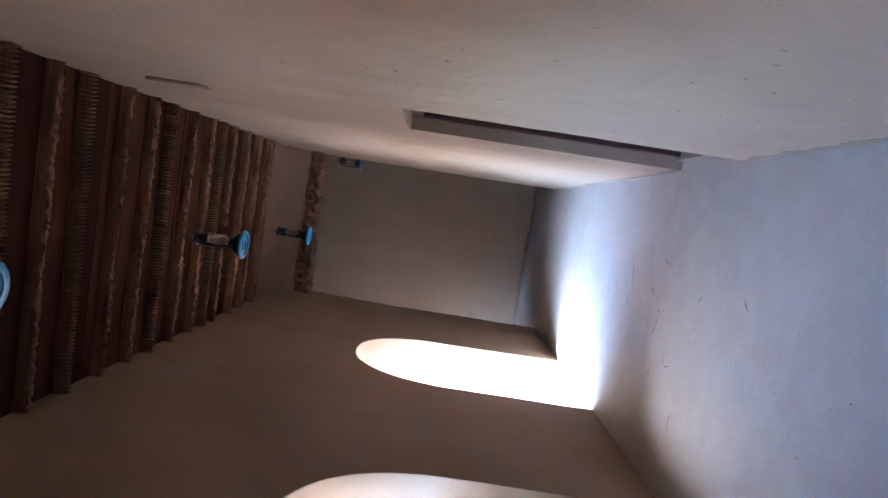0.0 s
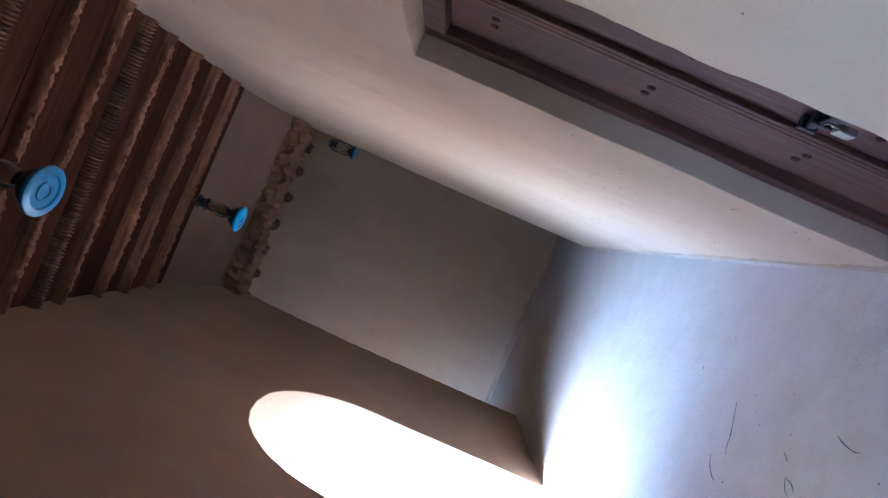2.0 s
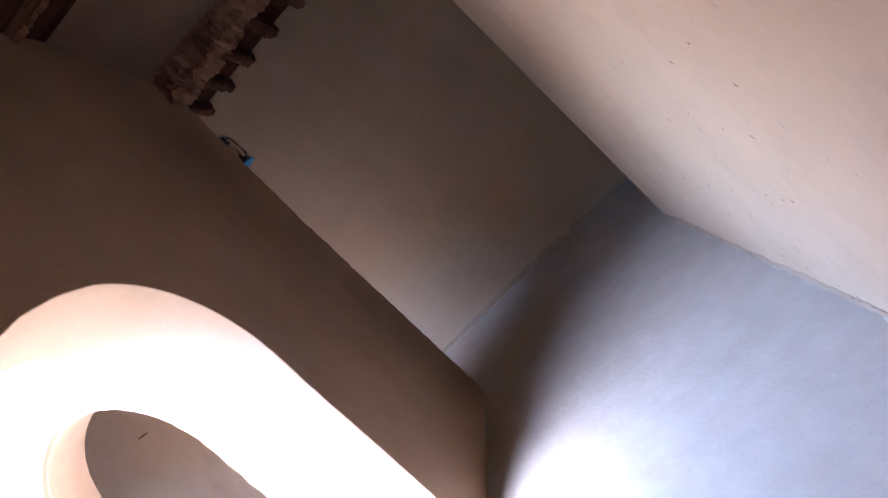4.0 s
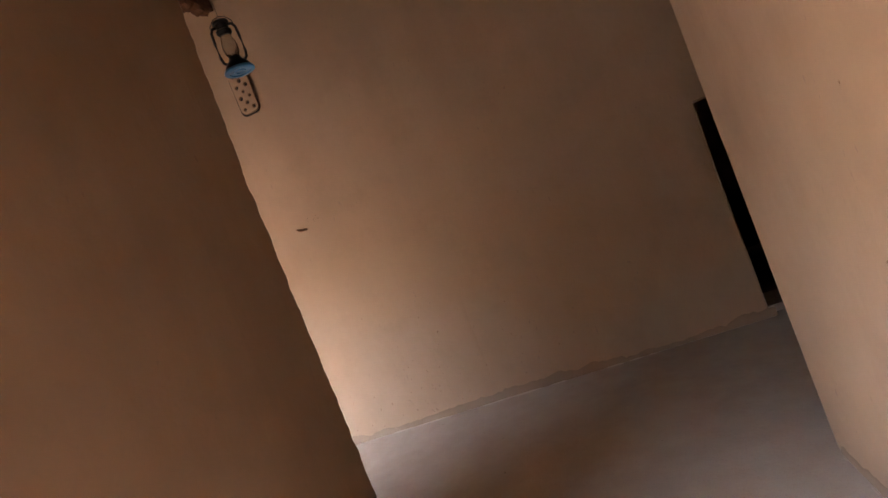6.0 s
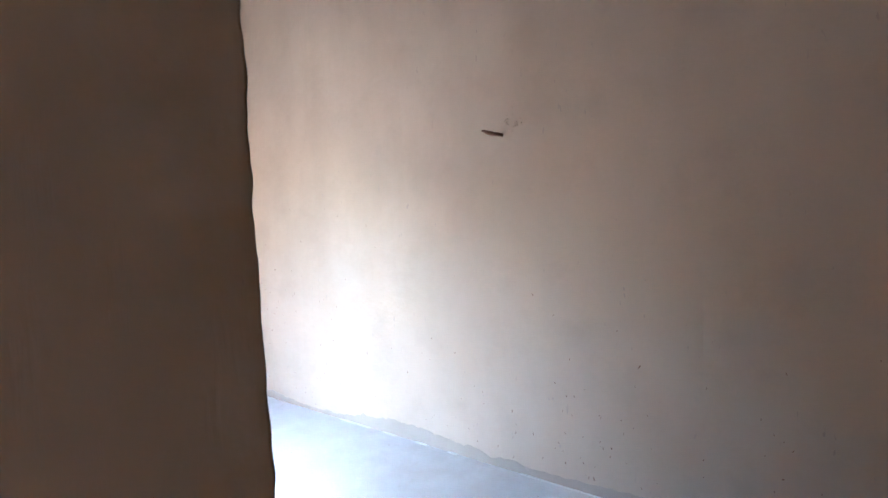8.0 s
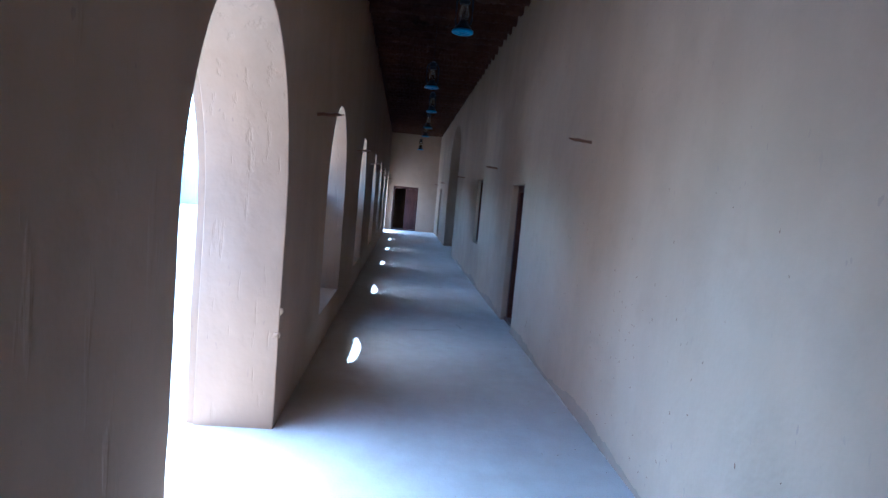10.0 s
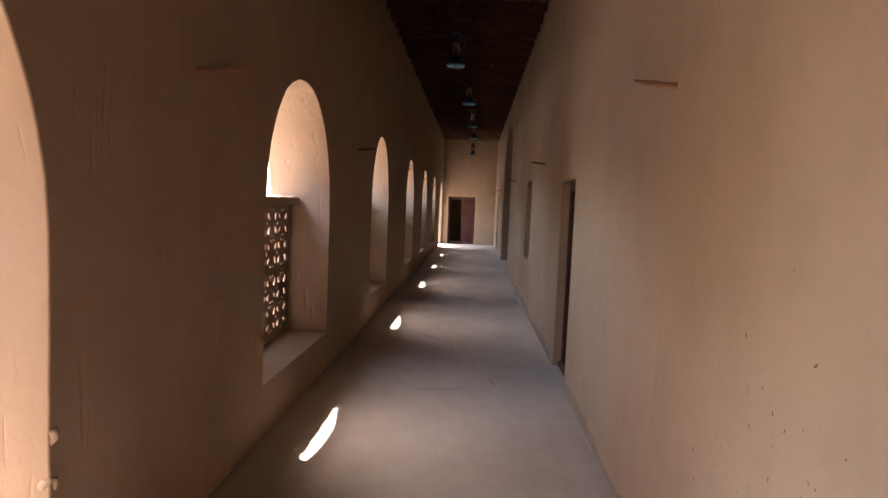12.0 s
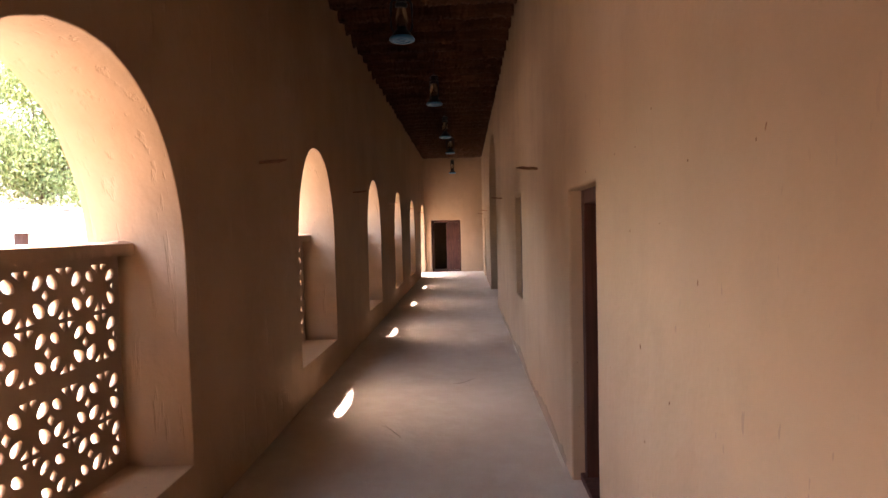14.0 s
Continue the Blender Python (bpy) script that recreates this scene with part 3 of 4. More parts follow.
box(bm, WEST - 2.6, WEST - 2.5, -0.2, 2.2, -0.1, 3.0)
box(bm, WEST - 2.5, WEST - 0.5, -0.3, -0.2, -0.1, 3.0)
box(bm, WEST - 2.5, WEST - 0.5, 2.2, 2.3, -0.1, 3.0)
box(bm, WEST - 2.6, WEST - 0.5, -0.3, 2.3, 3.0, 3.1)
tagged(part("wall_room_end", bm, M_WALL), "unlit room behind the end door", "wall", kind="structure")
dark_room("wall_recess_tall", -20.8, -16.7, W2 + 0.5, W2 + 1.8, 4.4, "unlit deep recess behind a tall arch")
bm = boxed(2.80, 3.82, W2 + 0.10, W2 + 0.5, -0.02, 0.065)
tagged(part("threshold_trim", bm, M_FLOOR), "raised cement step in the corner doorway", "step", kind="structure")

# shuttered window in the long wall
ob = thing("shutter_window", ((WIN[0] + WIN[1]) / 2, W2 + 0.07, WIN[2]), "closed dark wooden shutters in a plaster recess", "window")
ww, wh = WIN[1] - WIN[0] + 0.03, WIN[3] - WIN[2] + 0.03
for s in (-1, 1):
    x0, x1 = sorted((s * ww / 2, s * (ww / 2 - 0.06)))
    part("frame_post", boxed(x0, x1, 0, 0.08, -0.015, wh, 0.005), M_DOOR, ob)
    x0, x1 = sorted((s * 0.004, s * (ww / 2 - 0.063)))
    part("shutter", boxed(x0, x1, 0.03, 0.06, 0.05, wh - 0.08, 0.005), M_DOOR, ob)
part("frame_head", boxed(-ww / 2, ww / 2, 0.002, 0.078, wh - 0.075, wh - 0.01, 0.005), M_DOOR, ob)
part("frame_sill", boxed(-ww / 2, ww / 2, 0.002, 0.078, -0.012, 0.045, 0.005), M_DOOR, ob)

# ---- hanging lanterns ----
def lantern_meshes():
    made = {}

    def keep(name, mat, bm, smooth=50):
        me = bpy.data.meshes.new(name)
        bmesh.ops.recalc_face_normals(bm, faces=bm.faces)
        bm.to_mesh(me)
        bm.free()
        made[name] = (me, mat, smooth)

    bm = bmesh.new()
    lathe(bm, [(0.0, 0.006), (0.022, 0.006), (0.024, 0.001), (0.034, 0.001), (0.036, 0.006), (0.060, 0.006), (0.063, 0.0), (0.082, 0.0), (0.090, 0.004), (0.091, 0.012), (0.086, 0.02)], 32)
    keep("base_dish", M_BLUE, bm)
    bm = bmesh.new()
    lathe(bm, [(0.084, 0.018), (0.078, 0.03), (0.062, 0.055), (0.045, 0.07), (0.036, 0.085), (0.034, 0.095), (0.0, 0.096)], 24)
    keep("fuel_tank", M_IRON, bm)
    bm = bmesh.new()
    lathe(bm, [(0.030, 0.096), (0.043, 0.125), (0.046, 0.150), (0.042, 0.185), (0.030, 0.225), (0.028, 0.235)], 20)
    keep("glass_globe", M_GLASS, bm)
    bm = bmesh.new()
    lathe(bm, [(0.034, 0.232), (0.044, 0.240), (0.046, 0.255), (0.036, 0.262), (0.036, 0.295), (0.048, 0.300), (0.046, 0.312), (0.018, 0.328), (0.0, 0.330)], 20)
    keep("chimney_cap", M_IRON, bm)
    for s, nm in ((-1, "side_tube_a"), (1, "side_tube_b")):
        bm = bmesh.new()
        tube(bm, [(s * 0.050, 0, 0.062), (s * 0.068, 0, 0.078), (s * 0.075, 0, 0.11), (s * 0.075, 0, 0.20), (s * 0.072, 0, 0.262), (s * 0.058, 0, 0.284), (s * 0.033, 0, 0.287)], 0.0085, 8)
        keep(nm, M_IRON, bm)
    bm = bmesh.new()
    tube(bm, [(0.070, 0, 0.235), (0.066, 0, 0.30), (0.035, 0, 0.335), (0, 0, 0.346), (-0.035, 0, 0.335), (-0.066, 0, 0.30), (-0.070, 0, 0.235)], 0.0025, 6)
    keep("bail", M_IRON, bm)
    return made


LANTERN = lantern_meshes()


def lantern(x, y, z, top, turn):
    LS = 1.3
    ob = thing("lantern", (x, y, z), "old hurricane lantern with a blue base hanging by wire", "lantern", "lanterns under the ceiling", turn)
    for name, (me, mat, smooth) in LANTERN.items():
        p = mesh_part("side_tube" if "tube_" in name else name, me, mat, ob, {"base_dish": "bright blue enamel dish", "glass_globe": "dusty clear glass"}.get(name, ""), smooth)
        p.scale = (LS, LS, LS)
        if name == "glass_globe":
            p.visible_shadow = False
    bm = bmesh.new()
    tube(bm, [(0, 0, 0.346 * LS), (0.004, 0.003, (0.346 * LS + top - z) / 2), (0, 0, top - z)], 0.002, 6)
    part("wire", bm, M_IRON, ob)


for x, y, z, t in ((1.28, -7.75, 3.43, 20), (1.273, -5.11, 3.40, 75), (1.20, -2.51, 3.48, 80)):
    lantern(x, y, z, BOARD1, t)
for x, y, z, t in ((2.38, 1.2, 3.55, 30), (-0.36, 1.2, 3.43, 20), (-6.4, 1.25, 3.47, 60), (-9.7, 1.07, 3.46, 100), (-12.7, 1.21, 3.5, 40), (-15.8, 1.26, 3.51, 10), (-18.6, 1.29, 3.56, 70), (-22.6, 1.25, 3.45, 30)):
    lantern(x, y, z, BOARD2, t)

# ---- pegs, vents and the small things on the walls ----
def peg(x, y, z, out, length, seed):
    """A whittled peg driven into a wall; out: +1 or -1 along y."""
    rnd = random.Random(seed)
    bm = bmesh.new()
    pts, rad = [], []
    for i in range(9):
        f = i / 8
        pts.append((0.006 * math.sin(f * 5 + seed) + rnd.uniform(-0.003, 0.003), out * (-0.05 + (length + 0.05) * f), rnd.uniform(-0.003, 0.003) + 0.02 * f))
        rad.append((0.013 + rnd.uniform(-0.002, 0.002)) * (1 if f < 0.75 else 1.15 - (f - 0.75) * 3.4))
    tube(bm, pts, rad, 7)
    ob = part("wall_peg", bm, M_PEG, smooth=35)
    ob.location = (x, y, z)
    tagged(ob, "whittled wooden peg driven into the plaster", "peg", "pegs along the walls")


for i, x in enumerate((-0.885, -4.83, -9.78, -15.1, -22.6, -26.6)):
    peg(x, W2, 2.205 if i == 0 else 2.255, -1, 0.20, i + 1)
for i, x in enumerate((-1.42, -4.89, -8.86, -12.67, -16.5, -20.1, -23.9)):
    peg(x, 0.0, 2.24 if i == 0 else 2.27, 1, 0.22, i + 31)


def rounded(w, h, r, n=6):
    pts = []
    for cx, cy, a0 in ((w / 2 - r, h / 2 - r, 0), (-w / 2 + r, h / 2 - r, 90), (-w / 2 + r, -h / 2 + r, 180), (w / 2 - r, -h / 2 + r, 270)):
        pts += [(cx + r * math.cos(radians(a0 + 90 * i / n)), cy + r * math.sin(radians(a0 + 90 * i / n))) for i in range(n + 1)]
    return pts


def vent(m, label, back=M_HOLE):
    ob = new("vent_block")
    ob.matrix_basis = m
    tagged(ob, label, "vent", "vents high on the walls")
    holes = []
    for i in range(7):
        v = -0.165 + 0.055 * i
        for u in ((-0.05, 0.05) if i % 2 == 0 else (0.0,)):
            r = 0.0205 + 0.003 * ((i * 7 + (u > 0)) % 3 - 1)
            holes.append([(u + r * math.cos(a * math.pi / 4), v + r * math.sin(a * math.pi / 4)) for a in range(8)])
    me = plate(wobble(rounded(0.19, 0.42, 0.055), 0.005, 4), holes, 0.03)
    face = mesh_part("pierced_face", me, M_WALL, ob)
    face.location.z = 0.018
    # solid plate set off centre, its dark colour paints the shade behind the face
    me = plate([(u - 0.010, v - 0.012) for u, v in wobble(rounded(0.205, 0.43, 0.055), 0.006, 8)], [], 0.012)
    mesh_part("hollow", me, back, ob, "dark plate painting the shade behind the holes")


vent(Matrix.Translation((-0.925, W2, 3.665)) @ ALONG_X @ pose(0, 0, 0.012, 0, 0, 0), "pierced plaster vent block with round holes")
vent(Matrix.Translation((-5.41, W2, 3.92)) @ ALONG_X @ pose(0, 0, 0.012, 0, 0, 0), "pierced plaster vent block beside a beam")
vent(Matrix.Translation((W1, -5.86, 3.755)) @ ALONG_Y @ pose(0, 0, -0.002, 0, 180, 0) @ Matrix.Diagonal((0.8, 0.92, 0.7, 1)), "narrow pierced vent block above the door", M_RAW)

def plug(x, y, z, r, seed):
    bm = bmesh.new()
    bmesh.ops.create_icosphere(bm, subdivisions=3, radius=r)
    for v in bm.verts:
        v.co = Vector((v.co.x * 0.7, v.co.y, v.co.z * 1.1)) * (1 + 0.55 * noise.noise(v.co * 48 + Vector((seed, 0, 0))))
    ob = part("jamb_stone", bm, M_WALL, smooth=60)
    ob.location = (x, y, z)
    tagged(ob, "small rounded stone showing in the arch jamb", "stone", "stones in the jamb")


for i, (z, r) in enumerate(((0.83, 0.034), (0.66, 0.029))):
    plug(-3.892, -0.022, z, r, i)

def scar(x, z, spread, count, seed):
    """Chips and crumbs of plaster left round a peg, one rough patch."""
    rnd = random.Random(seed)
    bm = bmesh.new()
    for i in range(count):
        r = rnd.uniform(0.003, 0.008)
        m = pose(x + rnd.gauss(0, spread), W2 - 0.001, z + rnd.gauss(0, spread * 0.8), rnd.uniform(0, 360), rnd.uniform(0, 360), rnd.uniform(0, 360)) @ Matrix.Diagonal((1.0, rnd.uniform(0.4, 0.8), rnd.uniform(0.5, 1.6), 1))
        bmesh.ops.create_icosphere(bm, subdivisions=1, radius=r, matrix=m)
    tagged(part("plaster_scar", bm, M_WALL), "rough chipped plaster scar above a wall peg", "plaster patch", "plaster scars", kind="stuff")


scar(-0.80, 2.28, 0.035, 20, 3)

# ---- rough skirting and cracks ----
def skirting(name, along, u0, u1, face, out, seed, height=0.09):
    n = int((u1 - u0) / 0.035)
    bm = bmesh.new()
    rows_ = []
    for i in range(n + 1):
        u = u0 + (u1 - u0) * i / n
        h = max(0.02, height * (0.8 + 1.1 * noise.noise((u * 0.8, seed, 0))) + 0.035 * noise.noise((u * 6, seed, 4)) + 0.022 * noise.noise((u * 25, seed, 2)))
        prof = ((0, h), (0.004, h - 0.006), (0.006, 0.03), (0.012, 0.002), (0.012, -0.02))
        rows_.append([bm.verts.new((u, face + out * a, z) if along == "x" else (face + out * a, u, z)) for a, z in prof])
    for a, b in zip(rows_, rows_[1:]):
        for k in range(4):
            bm.faces.new((a[k], b[k], b[k + 1], a[k + 1]))
    bmesh.ops.recalc_face_normals(bm, faces=bm.faces)
    tagged(part(name, bm, M_SKIRT, smooth=50), "uneven greyish plaster patch along the wall foot", "skirting", kind="structure")


def fillet(name, along, u0, u1, face, out, seed):
    """Broken runs of pale filler where wall and floor meet."""
    bm = bmesh.new()
    n = int((u1 - u0) / 0.03)
    prev = None
    for i in range(n + 1):
        u = u0 + (u1 - u0) * i / n
        k = noise.noise((u * 1.1, seed, 9)) + 0.5 * noise.noise((u * 6, seed, 3))
        if k < 0.02:
            prev = None
            continue
        w = 0.006 + 0.024 * min(0.6, k) + 0.006 * noise.noise((u * 22, seed, 1))
        prof = ((0.006, w * 0.55), (0.013, w * 0.5), (0.014 + w, 0.004), (0.014 + w, -0.01))
        cur = [bm.verts.new((u, face + out * a, z) if along == "x" else (face + out * a, u, z)) for a, z in prof]
        if prev:
            for q in range(3):
                bm.faces.new((prev[q], cur[q], cur[q + 1], prev[q + 1]))
        prev = cur
    bmesh.ops.recalc_face_normals(bm, faces=bm.faces)
    tagged(part(name, bm, M_FILL, smooth=50), "broken pale filler where wall meets floor", "trim", kind="structure")


fillet("trim_fillet_1", "x", -7.3, 2.7, W2, -1, 4)
fillet("trim_fillet_2", "y", -5.1, 0.05, W1, -1, 6)
fillet("trim_fillet_3", "x", -15.0, -8.4, W2, -1, 7)
skirting("baseboard_1", "x", -7.37, 2.84, W2, -1, 3)
skirting("baseboard_2", "x", -15.4, -8.40, W2, -1, 5)
skirting("baseboard_3", "y", -5.2, 0.10, W1, -1, 8, 0.05)
skirting("baseboard_4", "y", SOUTH, -6.3, W1, -1, 9, 0.05)


def crack(x, y, ang, length, seed, curl=0.0, width=0.0032):
    rnd = random.Random(seed)
    bm = bmesh.new()
    prev = None
    n = max(5, int(length / 0.03))
    for i in range(n + 1):
        w = width * (0.35 + rnd.random()) * math.sin(math.pi * (i + 0.4) / (n + 0.8))
        side = Vector((-math.sin(ang), math.cos(ang), 0)) * w
        c = Vector((x, y, 0.0015))
        top = bm.verts.new(c + Vector((0, 0, 0.0015)))
        cur = (bm.verts.new(c + side), top, bm.verts.new(c - side))
        if prev:
            bm.faces.new((prev[0], cur[0], cur[1], prev[1]))
            bm.faces.new((prev[1], cur[1], cur[2], prev[2]))
        prev = cur
        ang += rnd.uniform(-0.3, 0.3) + curl / n
        x += math.cos(ang) * length / n
        y += math.sin(ang) * length / n
    bmesh.ops.recalc_face_normals(bm, faces=bm.faces)
    ob = part("floor_crack", bm, M_HOLE)
    tagged(ob, "thin dark hairline crack in the cement floor", "crack", "cracks in the floor")


for a in ((1.606, -4.503, -3.0, 0.29, 1, 0.5), (1.289, -4.48, -3.0, 0.17, 2, 1.1), (1.425, -5.074, 3.1, 0.10, 3, 1.4), (1.42, -5.08, -1.6, 0.09, 14, -1.2), (1.274, -5.317, -3.1, 0.24, 4, 0.2),
          (0.994, -5.565, 2.1, 0.20, 5, 2.6), (1.685, -5.246, -2.1, 0.15, 11, 0.5), (1.169, -5.095, 2.5, 0.07, 12, 2.0), (1.512, -5.0, -2.3, 0.05, 13), (0.80, -5.326, 3.1, 0.06, 15),
          (1.27, -5.27, -1.4, 0.07, 16), (1.456, -5.959, -0.9, 0.07, 17), (0.62, -5.85, 2.2, 0.12, 18, 1.5),
          (-10.64, 1.45, 1.9, 0.35, 6), (-9.3, 0.85, 1.2, 0.4, 7), (-7.1, 0.95, 1.7, 0.45, 8), (-7.6, 1.6, 0.3, 0.25, 9), (1.5, -6.6, 0.9, 0.1, 10)):
    crack(*a)


def crumbs(name, seed, count, place, label):
    """Small dark crumbs and droppings strewn over a surface, one object."""
    rnd = random.Random(seed)
    bm = bmesh.new()
    for i in range(count):
        r = rnd.uniform(0.002, 0.0045)
        m = Matrix.Translation(place(rnd)) @ pose(0, 0, 0, rnd.uniform(-20, 20), rnd.uniform(-20, 20), rnd.uniform(0, 360)) @ Matrix.Diagonal((rnd.uniform(0.7, 2.0), 0.8, 0.45, 1))
        bmesh.ops.create_icosphere(bm, subdivisions=1, radius=r, matrix=m)
    tagged(part(name, bm, M_RAW), label, "crumbs", kind="stuff")


crumbs("floor_crumbs", 4, 110, lambda r: (r.triangular(0.5, 2.3, 1.5), r.uniform(-9.5, -3.8), 0.002), "dark crumbs of mud strewn on the floor")
crumbs("floor_crumbs", 6, 60, lambda r: (r.uniform(-7.0, 1.8), r.triangular(0.4, 2.25, 2.1), 0.002), "dark crumbs of mud by the wall foot")


def wall_marks(seed, count, place, turn):
    """Short gouges and chips in a wall's plaster, one object."""
    rnd = random.Random(seed)
    bm = bmesh.new()
    for i in range(count):
        m = Matrix.Translation(place(rnd)) @ pose(0, 0, 0, 0, 0, turn) @ pose(0, 0, 0, 0, rnd.gauss(0, 35), 0) @ Matrix.Diagonal((rnd.uniform(0.25, 0.8), 0.25, rnd.uniform(0.8, 2.6), 1))
        bmesh.ops.create_icosphere(bm, subdivisions=1, radius=rnd.uniform(0.003, 0.0065), matrix=m)
    tagged(part("plaster_gouges", bm, M_RAW), "small dark gouges in the wall plaster", "gouges", kind="stuff")


wall_marks(9, 90, lambda r: (r.triangular(-2.6, 1.6, -0.4), W2 - 0.0005, 0.05 + abs(r.gauss(0, 0.45))), 0)
wall_marks(21, 50, lambda r: (r.gauss(-3.7, 0.5), W2 - 0.0005, abs(r.gauss(0.75, 0.4))), 0)
wall_marks(12, 60, lambda r: (r.uniform(-8.0, -2.0), W2 - 0.0005, r.uniform(0.1, 2.2)), 0)
wall_marks(15, 90, lambda r: (W1 - 0.0005, r.uniform(-5.1, -1.0), abs(r.gauss(0.3, 0.9))), 90)
wall_marks(18, 110, lambda r: (W1 - 0.0005, r.uniform(-9.9, -6.3), r.uniform(0.05, 3.4)), 90)


def seam(x, z0, z1, seed, rise):
    """The feathered edge of a later coat of plaster, standing a little proud."""
    bm = bmesh.new()
    prev = None
    for i in range(41):
        z = z0 + (z1 - z0) * i / 40
        k = math.sin(math.pi * (i + 0.3) / 40.6) ** 0.5
        u = x + 0.03 * noise.noise((seed, z * 2.2, 0)) + 0.008 * noise.noise((seed, z * 11, 4))
        cur = [bm.verts.new(p) for p in ((u - 0.25, W2 + 0.001, z), (u - 0.03, W2 - rise * k, z), (u, W2 - rise * k * 0.8, z), (u + 0.022, W2 + 0.001, z))]
        if prev:
            for q in range(3):
                bm.faces.new((prev[q], cur[q], cur[q + 1], prev[q + 1]))
        prev = cur
    bmesh.ops.recalc_face_normals(bm, faces=bm.faces)
    tagged(part("plaster_edge_trim", bm, M_WALL, smooth=30), "feathered edge of a later plaster coat", "plaster edge", kind="structure")


seam(0.295, 0.25, 1.45, 3, 0.0045)
seam(-4.83, 0.35, 1.5, 5, 0.003)

# ---- courtyard ----
def ground_sheet():
    bm = bmesh.new()
    s = 400
    vs = [bm.verts.new(p) for p in ((-s, -s, -0.05), (s, -s, -0.05), (s, s, -0.05), (-s, s, -0.05))]
    bm.faces.new(vs)
    return bm


tagged(part("ground", ground_sheet(), M_GROUND), "pale sunlit gravel of the courtyard", "ground", kind="structure")

house = thing("courtyard_range", (-20, -15.0, -0.14), "low whitewashed range across the courtyard", "house")
me = plate([(-30, 0), (26, 0), (26, 3.0), (-30, 3.0)], [rect_loop(-1.45, -0.35, 1.15, 2.1, 51), rect_loop(-5.95, -5.0, 0.03, 2.05, 52), rect_loop(4.0, 5.0, 1.0, 1.95, 53), rect_loop(-11.4, -10.2, 1.5, 2.4, 54)], 0.4)
me.transform(Matrix.Translation((0, -0.2, 0)) @ ALONG_X)
mesh_part("wall", me, M_LIME, house, "pale lime-rendered wall")
part("roof", boxed(-30, 26, -2, 0.0, 2.95, 3.12), M_LIME, house)
part("upper_storey", boxed(-1.3, 9, -6, -1.0, 3.12, 4.9), M_LIME, house)
for cx in (-10.8, -0.9, 4.5):
    win = new("window")
    win.parent = house
    win.location = (cx, -0.16, 1.5 if cx < -5 else 1.15 if cx < 0 else 1.0)
    part("window_frame", boxed(-0.56, 0.56, -0.06, 0, 0, 0.06), M_DOOR, win)
    part("window_frame", boxed(-0.56, 0.56, -0.06, 0, 0.9, 0.96), M_DOOR, win)
    part("mullion", boxed(-0.03, 0.03, -0.06, 0, 0.06, 0.9), M_DOOR, win)
    part("shutter", boxed(-0.55, -0.035, -0.05, -0.02, 0.06, 0.9), M_DOOR, win)
    part("shutter", boxed(0.035, 0.55, -0.05, -0.02, 0.06, 0.9), M_DOOR, win)
for i in range(4):
    part("door_plank", boxed(-5.95 + i * 0.238, -5.72 + i * 0.238, -0.24, -0.2, 0, 2.06), M_DOOR, house)

west_house = thing("courtyard_side_range", (-37.0, -9, -0.14), "whitewashed side range closing the courtyard", "house")
part("wall", boxed(-0.4, 0, -6.0, 8.4, 0, 3.0), M_LIME, west_house)
part("roof", boxed(-5, 0.05, -6.0, 8.4, 3.0, 3.15), M_LIME, west_house)
east_house = thing("courtyard_south_range", (0, -20, -0.14), "low range beyond the gallery", "house")
part("wall", boxed(-0.56, 3, -5, 3.5, 0, 5.0), M_LIME, east_house)


def hill():
    bm = bmesh.new()
    nx, ny = 70, 24
    g = []
    for i in range(nx + 1):
        row = []
        for j in range(ny + 1):
            px, py = -75 + 100 * i / nx, -21.5 - 30 * j / ny
            z = -0.3 + 13 * (1 - math.exp(-j / 9)) + 1.5 * noise.noise((px * 0.12, py * 0.12, 0)) + 0.7 * noise.noise((px * 0.5, py * 0.5, 3))
            k = min(1.0, max(0.0, (-12 - px) / 14))
            row.append(bm.verts.new((px, py, -0.5 + (z + 0.5) * k * k * (3 - 2 * k) if 0 < j else -0.5)))
        g.append(row)
    for i in range(nx):
        for j in range(ny):
            bm.faces.new((g[i][j], g[i][j + 1], g[i + 1][j + 1], g[i + 1][j]))
    bmesh.ops.recalc_face_normals(bm, faces=bm.faces)
    return bm


tagged(part("hillside_backdrop", hill(), M_ROCK), "brown rocky hillside behind the roofs", "hill", kind="structure")


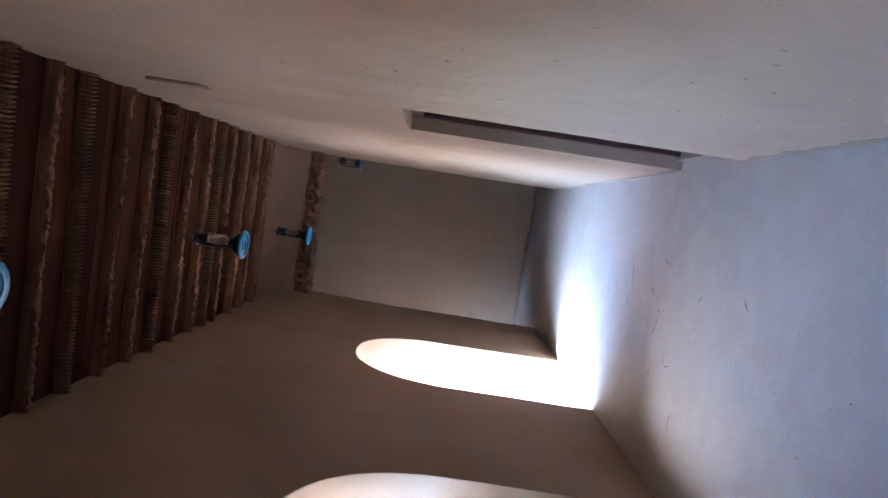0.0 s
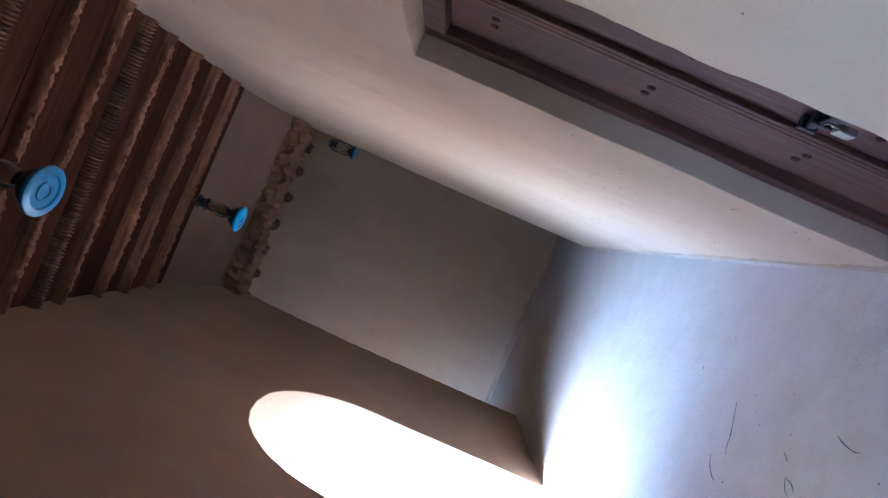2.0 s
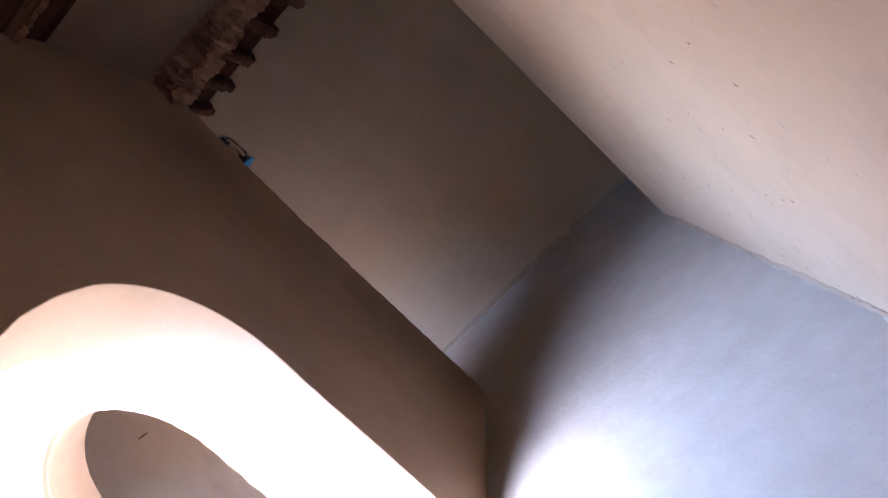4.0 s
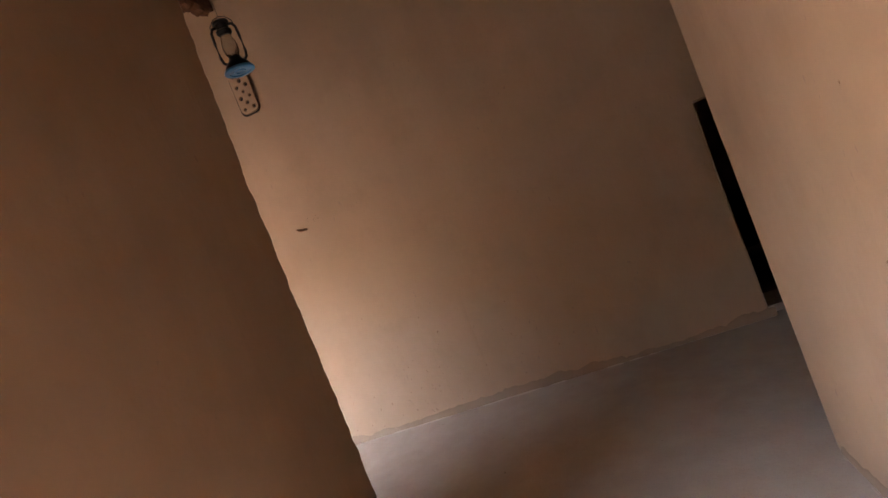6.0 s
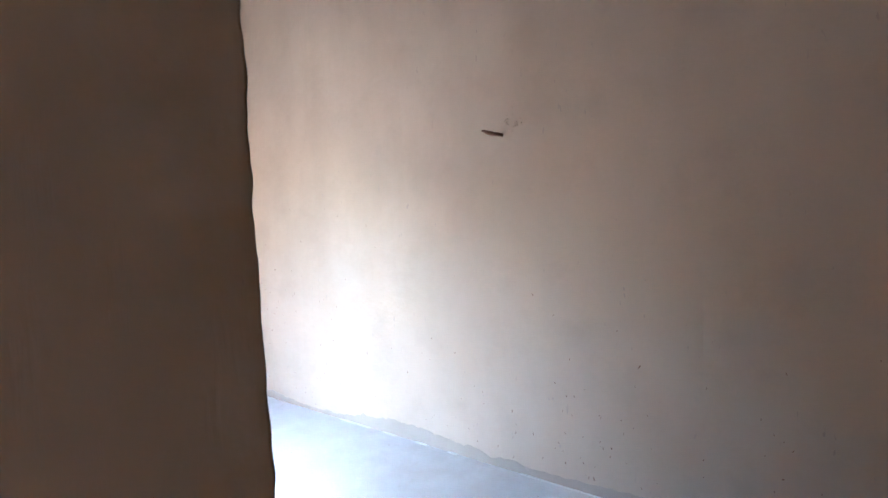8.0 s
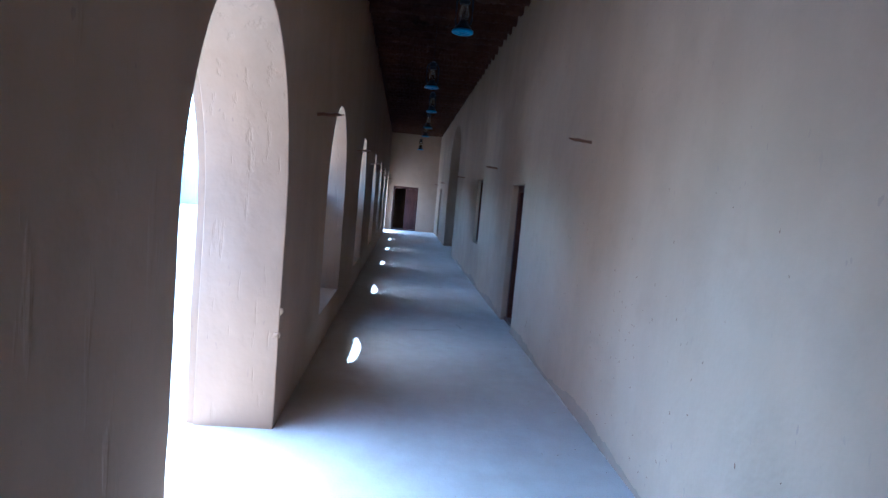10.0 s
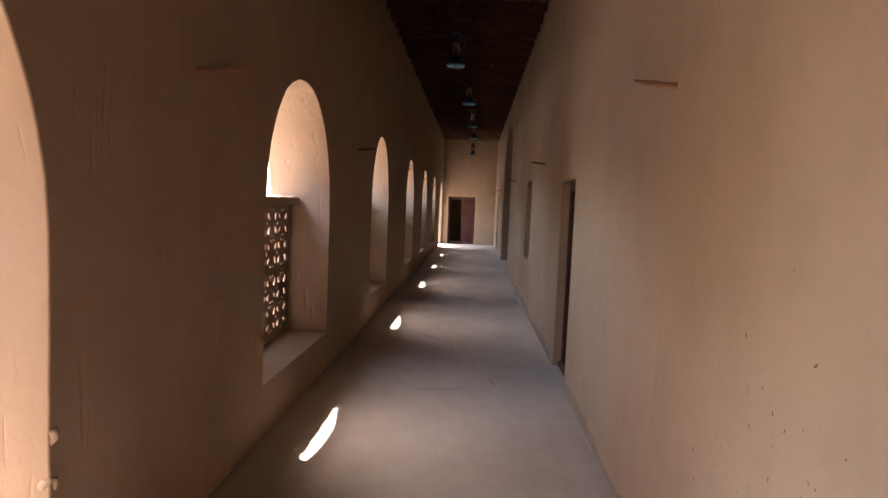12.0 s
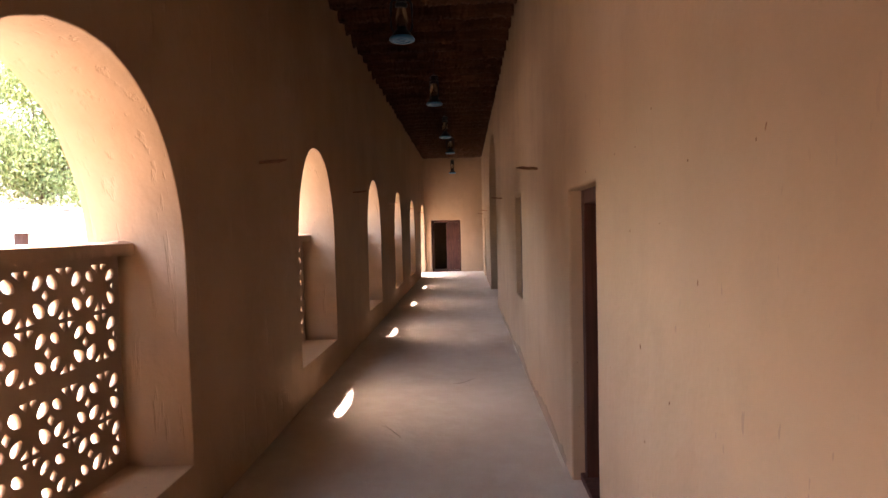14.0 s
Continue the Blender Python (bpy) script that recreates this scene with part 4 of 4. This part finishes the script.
def tree(at, crown_z, radius, seed, label, leaves=5200, flat_=0.75):
    rnd = random.Random(seed)
    ob = thing("tree", at, label, "tree", "trees by the courtyard")
    bm = bmesh.new()
    tube(bm, [(0, 0, -0.1), (0.08, 0.05, crown_z * 0.4), (0.0, 0.1, crown_z * 0.75), (0.1, 0.0, crown_z)], [0.22, 0.17, 0.14, 0.09], 9)
    tips = []
    for i in range(9):
        a, r = rnd.uniform(0, 6.28), radius * rnd.uniform(0.45, 0.85)
        tip = Vector((r * math.cos(a), r * math.sin(a), crown_z + radius * flat_ * rnd.uniform(-0.35, 0.7)))
        start = Vector((0.03, 0.05, crown_z * rnd.uniform(0.6, 0.95)))
        tube(bm, [start, start.lerp(tip, 0.5) + Vector((0, 0, 0.15 * radius)), tip], [0.07, 0.045, 0.015], 6)
        tips.append(tip)
    part("trunk", bm, M_BARK, ob, smooth=50)
    verts, faces = [], []
    clumps = tips + [Vector((rnd.gauss(0, 0.5) * radius, rnd.gauss(0, 0.5) * radius, crown_z + flat_ * radius * rnd.uniform(-0.3, 0.8))) for _ in range(26)]
    for i in range(leaves):
        c = rnd.choice(clumps)
        p = c + Vector((rnd.gauss(0, 0.17), rnd.gauss(0, 0.17), rnd.gauss(0, 0.13))) * radius
        q = Euler((rnd.uniform(0, 3), rnd.uniform(0, 3), rnd.uniform(0, 6.3))).to_matrix()
        s = rnd.uniform(0.06, 0.13)
        b = len(verts)
        verts += [p + q @ Vector(v) for v in ((-s, 0, 0), (0, -s * 0.4, 0.01), (s, 0, 0), (0, s * 0.4, 0.01))]
        faces.append((b, b + 1, b + 2, b + 3))
    me = bpy.data.meshes.new("crown")
    me.from_pydata([tuple(v) for v in verts], [], faces)
    mesh_part("crown", me, M_LEAF, ob)


tree((-31.6, -18.9, -0.1), 5.6, 4.7, 8, "tall leafy green tree behind the white range", 60000, 1.3)
tree((-40.0, -19.8, -0.1), 6.6, 4.2, 12, "leafy tree at the foot of the rocky slope", 26000, 0.9)


def shrubs():
    rnd = random.Random(21)
    verts, faces = [], []
    for c in range(260):
        px, py = rnd.uniform(-70, -26), rnd.uniform(-38, -23)
        j = (-21.5 - py) / 30 * 24
        cz = -0.3 + 13 * (1 - math.exp(-j / 9)) + 1.5 * noise.noise((px * 0.12, py * 0.12, 0))
        r = rnd.uniform(0.4, 1.1)
        for i in range(90):
            q = Euler((rnd.uniform(0, 3), rnd.uniform(0, 3), rnd.uniform(0, 6.3))).to_matrix()
            p_ = Vector((px + rnd.gauss(0, r * 0.5), py + rnd.gauss(0, r * 0.5), cz + 0.3 + abs(rnd.gauss(0, r * 0.5))))
            sz = rnd.uniform(0.07, 0.15)
            b = len(verts)
            verts += [tuple(p_ + q @ Vector(v)) for v in ((-sz, 0, 0), (0, -sz * 0.4, 0.01), (sz, 0, 0), (0, sz * 0.4, 0.01))]
            faces.append((b, b + 1, b + 2, b + 3))
    me = bpy.data.meshes.new("hillside_shrubs")
    me.from_pydata(verts, [], faces)
    tagged(mesh_part("hillside_shrubs", me, M_LEAF), "scattered dry green shrubs on the slope", "shrubs", kind="stuff")


shrubs()
